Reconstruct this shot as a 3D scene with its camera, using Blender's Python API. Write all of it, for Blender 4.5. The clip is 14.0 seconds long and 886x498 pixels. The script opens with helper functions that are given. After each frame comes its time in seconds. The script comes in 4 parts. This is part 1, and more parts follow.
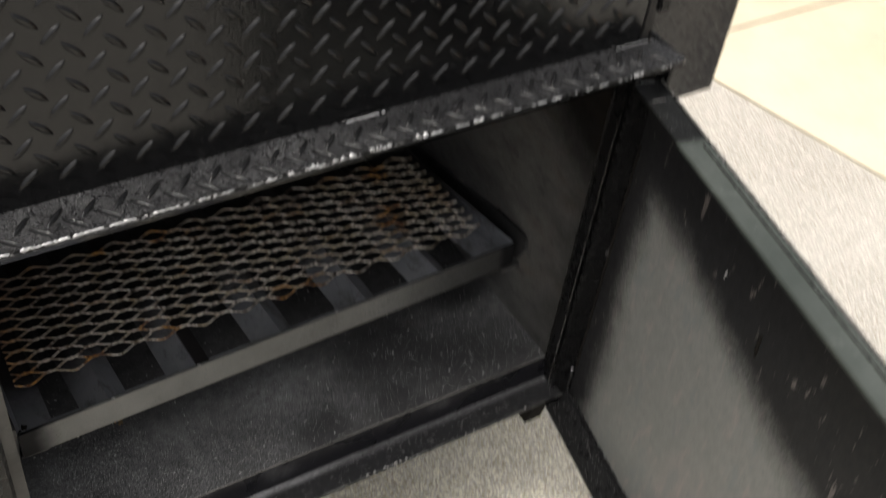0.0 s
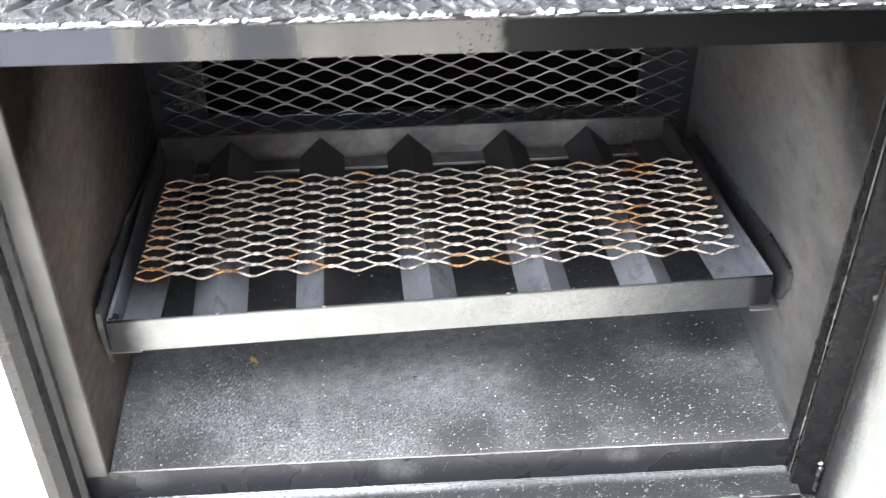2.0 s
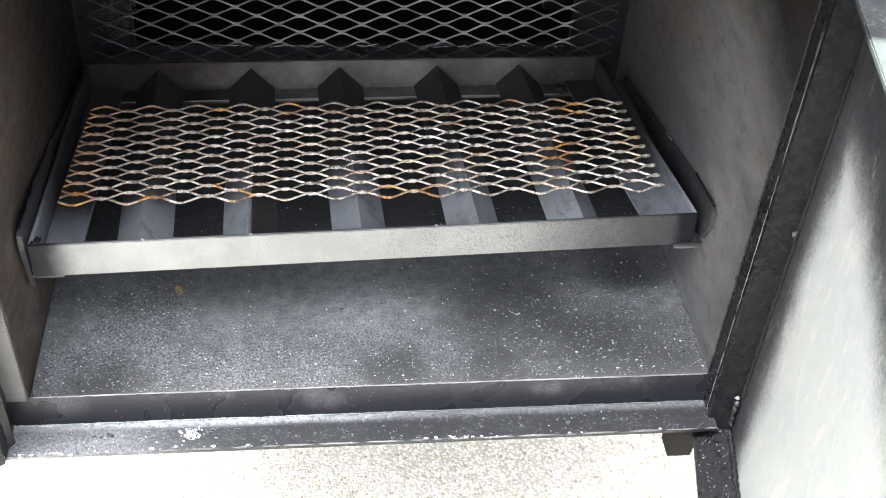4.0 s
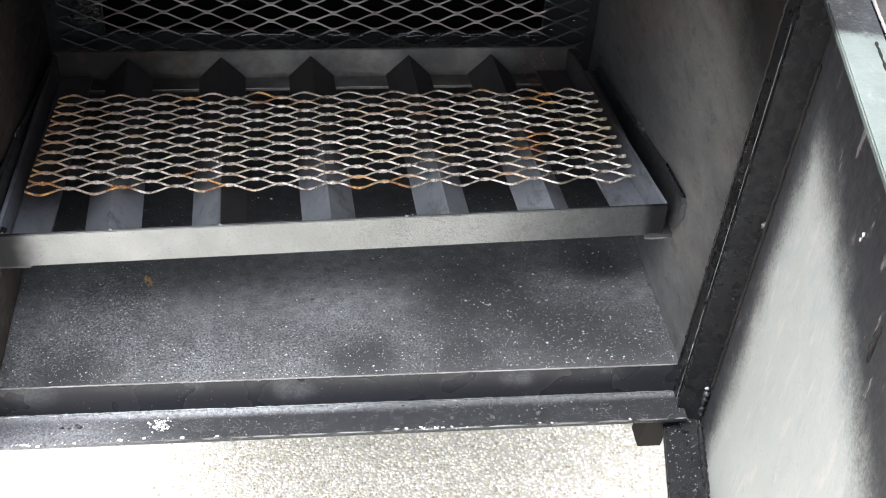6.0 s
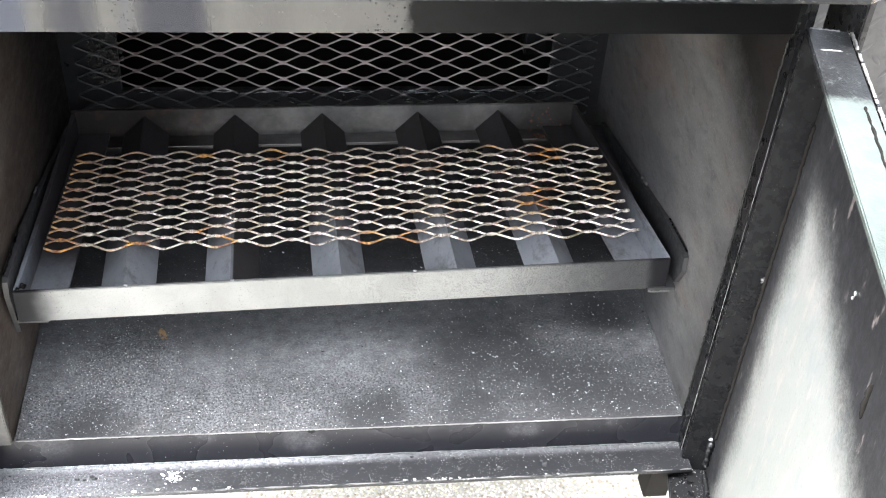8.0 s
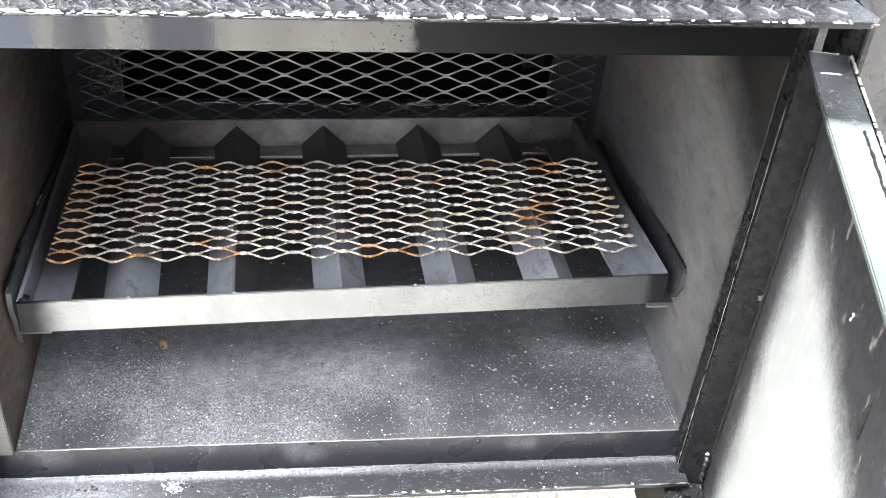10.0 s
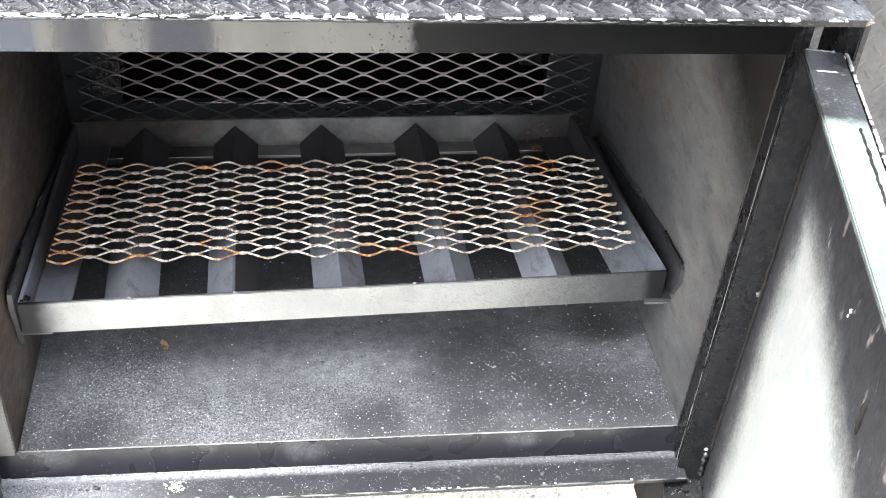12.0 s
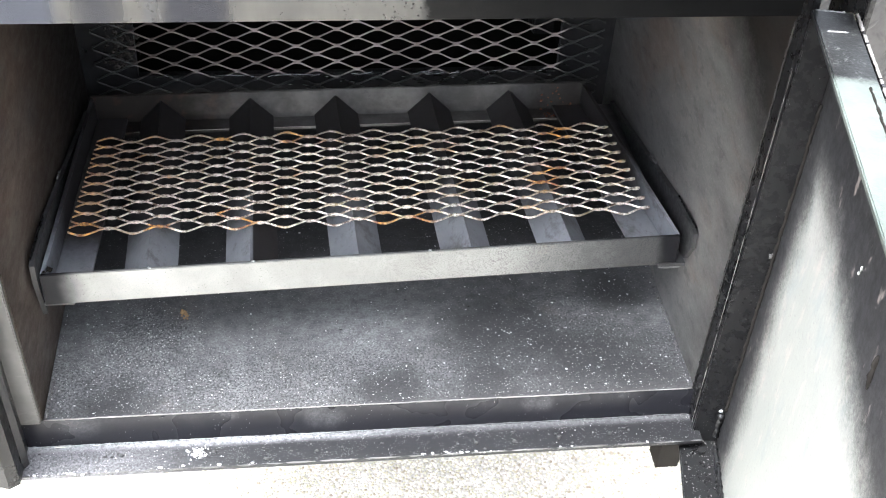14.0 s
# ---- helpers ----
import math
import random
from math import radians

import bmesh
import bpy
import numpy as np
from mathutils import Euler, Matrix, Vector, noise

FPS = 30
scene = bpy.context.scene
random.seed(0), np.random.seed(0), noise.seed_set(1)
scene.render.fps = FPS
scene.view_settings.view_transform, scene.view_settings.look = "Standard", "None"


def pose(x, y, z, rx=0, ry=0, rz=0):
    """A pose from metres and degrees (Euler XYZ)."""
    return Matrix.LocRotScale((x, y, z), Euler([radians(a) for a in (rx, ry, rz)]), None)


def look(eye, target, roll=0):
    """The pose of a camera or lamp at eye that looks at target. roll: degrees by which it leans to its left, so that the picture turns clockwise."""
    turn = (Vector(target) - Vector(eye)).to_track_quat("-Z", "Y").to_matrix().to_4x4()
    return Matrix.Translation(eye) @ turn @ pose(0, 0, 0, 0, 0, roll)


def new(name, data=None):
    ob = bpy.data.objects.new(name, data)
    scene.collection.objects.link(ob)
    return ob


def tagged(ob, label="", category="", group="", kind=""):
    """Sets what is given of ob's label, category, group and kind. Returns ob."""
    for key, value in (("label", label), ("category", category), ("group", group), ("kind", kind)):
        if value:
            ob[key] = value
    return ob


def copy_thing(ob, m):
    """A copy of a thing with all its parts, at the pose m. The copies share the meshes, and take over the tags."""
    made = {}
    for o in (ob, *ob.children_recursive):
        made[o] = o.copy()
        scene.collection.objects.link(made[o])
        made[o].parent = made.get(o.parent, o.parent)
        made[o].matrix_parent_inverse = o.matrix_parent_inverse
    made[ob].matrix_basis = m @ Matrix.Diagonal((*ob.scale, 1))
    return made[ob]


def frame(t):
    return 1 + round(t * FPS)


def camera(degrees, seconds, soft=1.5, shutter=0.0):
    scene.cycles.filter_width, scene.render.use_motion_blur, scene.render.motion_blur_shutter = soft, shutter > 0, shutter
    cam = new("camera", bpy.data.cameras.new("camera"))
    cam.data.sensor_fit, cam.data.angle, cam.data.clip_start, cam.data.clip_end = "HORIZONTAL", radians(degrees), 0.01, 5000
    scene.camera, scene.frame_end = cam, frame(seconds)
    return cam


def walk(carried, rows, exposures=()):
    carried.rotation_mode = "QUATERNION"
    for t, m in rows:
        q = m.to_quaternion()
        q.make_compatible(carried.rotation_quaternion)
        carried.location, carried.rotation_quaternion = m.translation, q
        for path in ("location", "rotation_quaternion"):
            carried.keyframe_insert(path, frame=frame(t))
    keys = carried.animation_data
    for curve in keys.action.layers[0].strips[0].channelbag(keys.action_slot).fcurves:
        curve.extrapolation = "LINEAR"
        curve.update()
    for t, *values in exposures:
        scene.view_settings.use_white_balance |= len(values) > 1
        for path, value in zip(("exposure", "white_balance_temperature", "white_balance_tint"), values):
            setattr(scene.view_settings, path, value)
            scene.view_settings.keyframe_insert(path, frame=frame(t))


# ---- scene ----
cam = camera(41.5, 14.0, soft=1.0, shutter=0.4)
PATH = [
    (0, (-0.432, -0.753, 1.171), (0.45, 0.406, -0.199), 8.8),
    (0.2, (-0.383, -0.821, 1.194), (0.423, 0.472, -0.102), 9.2),
    (0.5, (-0.278, -0.873, 1.17), (0.391, 0.539, -0.079), 8.1),
    (0.8, (-0.193, -0.851, 1.116), (0.369, 0.6, -0.141), 5.8),
    (1, (-0.13, -0.808, 1.053), (0.262, 0.652, -0.256), 2.5),
    (1.1, (-0.104, -0.796, 1.029), (0.229, 0.653, -0.308), 1.6),
    (1.4, (-0.043, -0.783, 0.982), (0.163, 0.688, -0.357), 3.4),
    (1.5, (-0.031, -0.779, 0.967), (0.15, 0.703, -0.363), 2.2),
    (2, (-0.07, -0.771, 0.88), (0.05, 0.785, -0.369), 0.5),
    (2.5, (-0.083, -0.776, 0.856), (0.023, 0.784, -0.391), 1.3),
    (3, (-0.073, -0.78, 0.857), (0.1, 0.753, -0.415), 2.8),
    (3.5, (-0.069, -0.788, 0.862), (0.144, 0.722, -0.432), 3.9),
    (6, (-0.06, -0.785, 0.863), (0.211, 0.696, -0.453), 5.6),
    (6.5, (-0.059, -0.784, 0.868), (0.21, 0.69, -0.458), 5.6),
    (7, (-0.062, -0.796, 0.88), (0.202, 0.697, -0.426), 5.1),
    (7.5, (-0.057, -0.797, 0.888), (0.197, 0.716, -0.395), 4.9),
    (8, (-0.056, -0.798, 0.89), (0.192, 0.733, -0.373), 4.7),
    (8.5, (-0.059, -0.801, 0.896), (0.19, 0.738, -0.357), 4.4),
    (11, (-0.066, -0.796, 0.904), (0.2, 0.735, -0.355), 6.0),
    (11.5, (-0.067, -0.799, 0.901), (0.2, 0.735, -0.355), 5.4),
    (12, (-0.068, -0.8, 0.909), (0.198, 0.728, -0.353), 5.2),
    (12.5, (-0.073, -0.804, 0.899), (0.188, 0.729, -0.358), 4.9),
    (13, (-0.069, -0.805, 0.899), (0.176, 0.717, -0.376), 4.1),
    (13.5, (-0.076, -0.804, 0.9), (0.171, 0.708, -0.385), 4.6),
    (14, (-0.069, -0.815, 0.91), (0.169, 0.69, -0.386), 3.9),
]
walk(cam, [(t, look(eye, target, roll)) for t, eye, target, roll in PATH],
     exposures=[(0, 0.35, 6600, 10), (0.8, 0.5, 6500, 10), (1.0, 1.05, 6100, 10), (1.5, 2.68, 6000, 10), (2.3, 3.74, 6000, 10), (3.0, 3.74, 6000, 10), (3.5, 3.48, 6000, 10), (6, 2.82, 6000, 10), (7, 2.86, 6000, 10), (7.6, 3.13, 6000, 10), (8.5, 3.42, 6000, 10), (11, 3.52, 6000, 10), (13, 3.50, 6000, 10), (14, 3.35, 6000, 10)])


# ---- world, sun and exposure ----
SUN_TO = Vector((-0.32, -0.10, 1.0)).normalized()
world = bpy.data.worlds.new("sky")
scene.world = world
world.use_nodes = True
wn = world.node_tree
sky = wn.nodes.new("ShaderNodeTexSky")
sky.sky_type, sky.sun_disc = "NISHITA", False
sky.air_density, sky.dust_density = 1.0, 9.0
sky.sun_elevation = math.asin(SUN_TO.z)
sky.sun_rotation = math.atan2(SUN_TO.x, SUN_TO.y)
veil = wn.nodes.new("ShaderNodeHueSaturation")
veil.inputs["Saturation"].default_value = 0.2
wn.links.new(sky.outputs[0], veil.inputs["Color"])
wn.links.new(veil.outputs[0], wn.nodes["Background"].inputs[0])
wn.nodes["Background"].inputs[1].default_value = 0.15
sun = new("sun", bpy.data.lights.new("sun", "SUN"))
sun.data.energy, sun.data.angle, sun.data.color = 1.5, radians(10), (1.0, 0.96, 0.89)
sun.rotation_mode = "QUATERNION"
sun.rotation_quaternion = SUN_TO.to_track_quat("Z", "Y")


# ---- materials ----
class Nodes:
    """A short way to write node materials."""

    def __init__(self, name):
        self.mat = bpy.data.materials.new(name)
        self.mat.use_nodes = True
        self.tree = self.mat.node_tree
        self.bsdf = self.tree.nodes["Principled BSDF"]
        self.tc = self.tree.nodes.new("ShaderNodeTexCoord")

    def link(self, a, b):
        self.tree.links.new(a, b)

    def set(self, socket, value):
        s = self.bsdf.inputs[socket]
        if isinstance(value, bpy.types.NodeSocket):
            self.link(value, s)
        else:
            s.default_value = (*value, 1) if isinstance(value, tuple) and len(value) == 3 else value

    def feed(self, node, n, v):
        if isinstance(v, bpy.types.NodeSocket):
            self.link(v, node.inputs[n])
        else:
            node.inputs[n].default_value = v

    def noise(self, scale, detail=4.0, rough=0.55, stretch=None, distort=0.0):
        n = self.tree.nodes.new("ShaderNodeTexNoise")
        n.inputs["Scale"].default_value = scale
        n.inputs["Detail"].default_value = detail
        n.inputs["Roughness"].default_value = rough
        n.inputs["Distortion"].default_value = distort
        if stretch:
            m = self.tree.nodes.new("ShaderNodeMapping")
            m.inputs["Scale"].default_value = stretch
            self.link(self.tc.outputs["Object"], m.inputs["Vector"])
            self.link(m.outputs[0], n.inputs["Vector"])
        else:
            self.link(self.tc.outputs["Object"], n.inputs["Vector"])
        return n.outputs["Fac"]

    def cells(self, scale, feature="F1", out="Distance"):
        n = self.tree.nodes.new("ShaderNodeTexVoronoi")
        n.feature = feature
        n.inputs["Scale"].default_value = scale
        self.link(self.tc.outputs["Object"], n.inputs["Vector"])
        return n.outputs[out]

    def axis(self, k):
        s = self.tree.nodes.new("ShaderNodeSeparateXYZ")
        self.link(self.tc.outputs["Object"], s.inputs[0])
        return s.outputs[k]

    def ramp(self, v, lo, hi, a=0.0, b=1.0):
        n = self.tree.nodes.new("ShaderNodeMapRange")
        n.interpolation_type = "SMOOTHSTEP"
        self.feed(n, 0, v)
        for k, x in enumerate((lo, hi, a, b)):
            n.inputs[k + 1].default_value = x
        return n.outputs[0]

    def math(self, op, a, b=0.0):
        n = self.tree.nodes.new("ShaderNodeMath")
        n.operation = op
        self.feed(n, 0, a)
        self.feed(n, 1, b)
        return n.outputs[0]

    def mix(self, f, a, b):
        n = self.tree.nodes.new("ShaderNodeMix")
        n.data_type = "RGBA"
        self.feed(n, 0, f)
        for k, c in ((6, a), (7, b)):
            self.feed(n, k, (*c, 1) if isinstance(c, tuple) else c)
        return n.outputs[2]

    def near(self, spots, soft=0.5, wobble=None, axes=(0, 1)):
        """1 inside any of the round spots (a, b, radius), fading out to 0."""
        a, b = self.axis(axes[0]), self.axis(axes[1])
        out = None
        for ca, cb, r in spots:
            da, db = self.math("SUBTRACT", a, ca), self.math("SUBTRACT", b, cb)
            d = self.math("SQRT", self.math("ADD", self.math("MULTIPLY", da, da), self.math("MULTIPLY", db, db)))
            if wobble is not None:
                d = self.math("ADD", d, wobble)
            f = self.ramp(d, r * (1 - soft), r, 1, 0)
            out = f if out is None else self.math("MAXIMUM", out, f)
        return out

    def random(self):
        return self.tree.nodes.new("ShaderNodeObjectInfo").outputs["Random"]

    def island(self):
        return self.tree.nodes.new("ShaderNodeNewGeometry").outputs["Random Per Island"]

    def bump(self, height, strength=0.3, distance=0.001):
        n = self.tree.nodes.new("ShaderNodeBump")
        n.inputs["Strength"].default_value = strength
        n.inputs["Distance"].default_value = distance
        self.link(height, n.inputs["Height"])
        self.link(n.outputs[0], self.bsdf.inputs["Normal"])


def black_paint(name, gloss=0.26, base=0.006, spec=0.24, specks=0.5, ripple=0.25):
    """Black enamel sprayed on steel: runs, dust and small scuffs."""
    n = Nodes(name)
    dust = n.ramp(n.noise(60, 6, 0.7), 0.55, 0.8)
    large = n.math("ADD", n.math("MULTIPLY", n.noise(7, 4), 0.5), n.math("MULTIPLY", n.noise(95, 4, 0.6), 0.5))
    flecks = n.math("MULTIPLY", n.ramp(n.cells(260), 0.05, 0.13, 1, 0), n.ramp(n.noise(22, 3), 0.5, 0.6, 0, specks))
    colour = n.mix(n.math("MULTIPLY", dust, 0.2), (base, base, base * 1.06), (0.06, 0.06, 0.058))
    n.set("Base Color", n.mix(flecks, colour, (0.4, 0.4, 0.39)))
    n.set("Roughness", n.ramp(large, 0.36, 0.64, gloss * 0.65, gloss * 1.7))
    n.set("Specular IOR Level", spec)
    n.bump(n.noise(420, 3, 0.6), ripple, 0.0006)
    return n.mat


PAINT = black_paint("black gloss enamel", spec=0.17)
PAINT_BOX = black_paint("dusty black enamel on the box", 0.55, 0.022, 0.4, 0.05)
PAINT_SATIN = black_paint("black satin enamel", 0.42, 0.010, 0.35, 0.1)
PAINT_TREAD = black_paint("black enamel on tread plate", 0.14, 0.005, 0.42, 0.1)


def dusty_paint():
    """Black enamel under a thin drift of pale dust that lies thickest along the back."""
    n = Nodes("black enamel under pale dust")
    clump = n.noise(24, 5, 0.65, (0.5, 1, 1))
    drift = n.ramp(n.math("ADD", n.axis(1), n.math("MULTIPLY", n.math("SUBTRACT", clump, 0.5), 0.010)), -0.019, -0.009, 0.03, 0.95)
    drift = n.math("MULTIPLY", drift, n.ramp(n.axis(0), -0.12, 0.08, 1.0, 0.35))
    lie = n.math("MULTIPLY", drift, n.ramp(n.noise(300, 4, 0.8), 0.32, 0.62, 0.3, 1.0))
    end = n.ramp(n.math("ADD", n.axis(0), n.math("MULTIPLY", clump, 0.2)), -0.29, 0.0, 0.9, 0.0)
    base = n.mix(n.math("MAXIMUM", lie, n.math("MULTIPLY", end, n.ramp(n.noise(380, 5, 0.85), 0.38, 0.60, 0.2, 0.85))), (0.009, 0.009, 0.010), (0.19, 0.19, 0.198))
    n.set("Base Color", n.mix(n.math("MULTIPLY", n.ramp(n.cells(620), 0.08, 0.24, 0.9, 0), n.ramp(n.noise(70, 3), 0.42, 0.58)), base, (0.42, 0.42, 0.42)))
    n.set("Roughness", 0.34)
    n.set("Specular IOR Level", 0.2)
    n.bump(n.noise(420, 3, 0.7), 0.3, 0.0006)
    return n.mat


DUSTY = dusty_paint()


def scuffed_paint():
    """Black enamel with pale dust kicked on to it in patches and a few crumbs."""
    n = Nodes("scuffed black enamel")
    wob = n.math("MULTIPLY", n.math("SUBTRACT", n.noise(50, 5, 0.7), 0.5), 0.02)
    patch = n.near(((-0.060, -0.010, 0.022), (-0.045, -0.016, 0.018), (0.165, -0.006, 0.016), (0.178, -0.009, 0.017), (-0.15, 0.0, 0.014), (-0.30, -0.005, 0.03), (0.265, 0.0, 0.012)), 0.95, wob, (0, 2))
    lip = n.ramp(n.math("ADD", n.axis(2), wob), -0.012, 0.0, 0.0, 0.22)
    dust = n.math("MULTIPLY", n.math("MAXIMUM", patch, lip), n.ramp(n.noise(330, 4, 0.75), 0.4, 0.62, 0.08, 0.17))
    base = n.mix(dust, (0.0085, 0.0085, 0.0105), (0.20, 0.20, 0.205))
    base = n.mix(n.math("MULTIPLY", n.ramp(n.cells(260), 0.05, 0.12, 1, 0), n.ramp(n.noise(30, 3), 0.46, 0.58, 0, 0.8)), base, (0.3, 0.3, 0.3))
    n.set("Base Color", base)
    n.set("Roughness", n.ramp(n.noise(9, 3), 0.3, 0.7, 0.2, 0.36))
    n.set("Specular IOR Level", 0.22)
    n.bump(n.noise(420, 3, 0.6), 0.3, 0.0006)
    return n.mat


SCUFFED = scuffed_paint()
PAINT_LEDGE = black_paint("dusty black enamel on the box rim", 0.17, 0.016, 0.42, 0.9, 1.0)


def gritty_paint():
    """Black enamel thick with grinding dust, rubbed bright in streaks."""
    n = Nodes("gritty black enamel on the ledge")
    fine = n.noise(520, 3, 0.8)
    patch = n.math("MULTIPLY", n.ramp(n.noise(38, 5, 0.7, (0.6, 1, 1)), 0.36, 0.66, 0.25, 1.0), n.ramp(n.axis(0), -0.1, 0.15, 1.0, 0.45))
    grit = n.math("MULTIPLY", n.ramp(fine, 0.47, 0.6), patch)
    base = n.mix(n.math("MULTIPLY", grit, 0.75), (0.009, 0.009, 0.010), (0.11, 0.11, 0.112))
    base = n.mix(n.math("MULTIPLY", n.ramp(n.cells(420), 0.08, 0.2, 1, 0), n.ramp(n.noise(55, 3), 0.5, 0.62)), base, (0.42, 0.42, 0.42))
    n.set("Base Color", base)
    n.set("Roughness", n.ramp(n.noise(140, 4, 0.7), 0.35, 0.65, 0.14, 0.5))
    n.set("Specular IOR Level", 0.36)
    n.bump(fine, 0.9, 0.0008)
    return n.mat


PAINT_GRIT = gritty_paint()
PAINT_LUG = black_paint("glossy black enamel on the ledge's lugs", 0.16, 0.007, 0.42, 0.9, 1.2)
PAINT_WET = black_paint("thick glossy black enamel", 0.10, 0.006, 1.0, 0.35)
wet = PAINT_WET.node_tree.nodes["Principled BSDF"]
wet.inputs["Coat Weight"].default_value = 0.8
wet.inputs["Coat Roughness"].default_value = 0.08


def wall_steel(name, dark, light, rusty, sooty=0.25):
    """Hot rolled wall plate: streaky mill scale, soot blots, rust high up, black spray along the opening, painted shade
    deeper in.
    """
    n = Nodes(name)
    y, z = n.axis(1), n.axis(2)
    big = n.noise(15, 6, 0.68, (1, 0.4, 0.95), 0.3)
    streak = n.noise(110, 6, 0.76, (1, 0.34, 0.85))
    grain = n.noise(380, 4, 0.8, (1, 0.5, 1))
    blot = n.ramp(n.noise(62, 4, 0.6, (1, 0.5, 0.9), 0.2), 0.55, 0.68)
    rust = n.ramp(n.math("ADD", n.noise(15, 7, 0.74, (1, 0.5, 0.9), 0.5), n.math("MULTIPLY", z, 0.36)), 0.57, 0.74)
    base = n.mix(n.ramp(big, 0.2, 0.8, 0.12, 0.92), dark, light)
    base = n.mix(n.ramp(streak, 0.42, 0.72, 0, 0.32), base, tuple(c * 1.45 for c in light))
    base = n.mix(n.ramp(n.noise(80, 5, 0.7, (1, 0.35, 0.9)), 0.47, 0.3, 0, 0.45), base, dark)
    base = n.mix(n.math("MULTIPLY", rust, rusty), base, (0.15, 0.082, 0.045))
    # Brown stain of the latch-side wall, darkened for the weaker light it gets.
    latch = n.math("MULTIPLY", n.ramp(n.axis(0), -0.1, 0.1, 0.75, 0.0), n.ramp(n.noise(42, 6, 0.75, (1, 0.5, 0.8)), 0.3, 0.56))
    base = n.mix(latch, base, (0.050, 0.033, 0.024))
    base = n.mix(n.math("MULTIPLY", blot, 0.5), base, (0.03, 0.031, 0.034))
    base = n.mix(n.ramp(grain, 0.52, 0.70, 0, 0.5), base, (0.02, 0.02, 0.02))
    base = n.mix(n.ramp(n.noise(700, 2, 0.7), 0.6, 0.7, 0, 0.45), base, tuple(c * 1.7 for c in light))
    # soot: grime plus painted shade, deeper towards the back; sooty sets it.
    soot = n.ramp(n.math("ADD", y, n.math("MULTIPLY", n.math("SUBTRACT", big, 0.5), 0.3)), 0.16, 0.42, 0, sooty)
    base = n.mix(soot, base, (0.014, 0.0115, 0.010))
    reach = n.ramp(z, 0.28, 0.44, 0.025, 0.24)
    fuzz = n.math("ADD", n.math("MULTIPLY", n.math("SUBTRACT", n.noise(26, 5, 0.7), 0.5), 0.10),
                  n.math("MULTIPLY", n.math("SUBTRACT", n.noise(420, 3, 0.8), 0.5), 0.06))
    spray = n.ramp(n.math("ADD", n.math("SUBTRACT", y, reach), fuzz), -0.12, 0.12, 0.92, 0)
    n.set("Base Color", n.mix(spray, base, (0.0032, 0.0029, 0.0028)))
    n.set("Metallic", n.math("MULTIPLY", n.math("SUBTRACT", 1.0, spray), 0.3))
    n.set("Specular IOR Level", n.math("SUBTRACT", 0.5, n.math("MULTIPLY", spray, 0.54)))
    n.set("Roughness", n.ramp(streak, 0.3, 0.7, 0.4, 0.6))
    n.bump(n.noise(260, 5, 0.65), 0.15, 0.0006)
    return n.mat


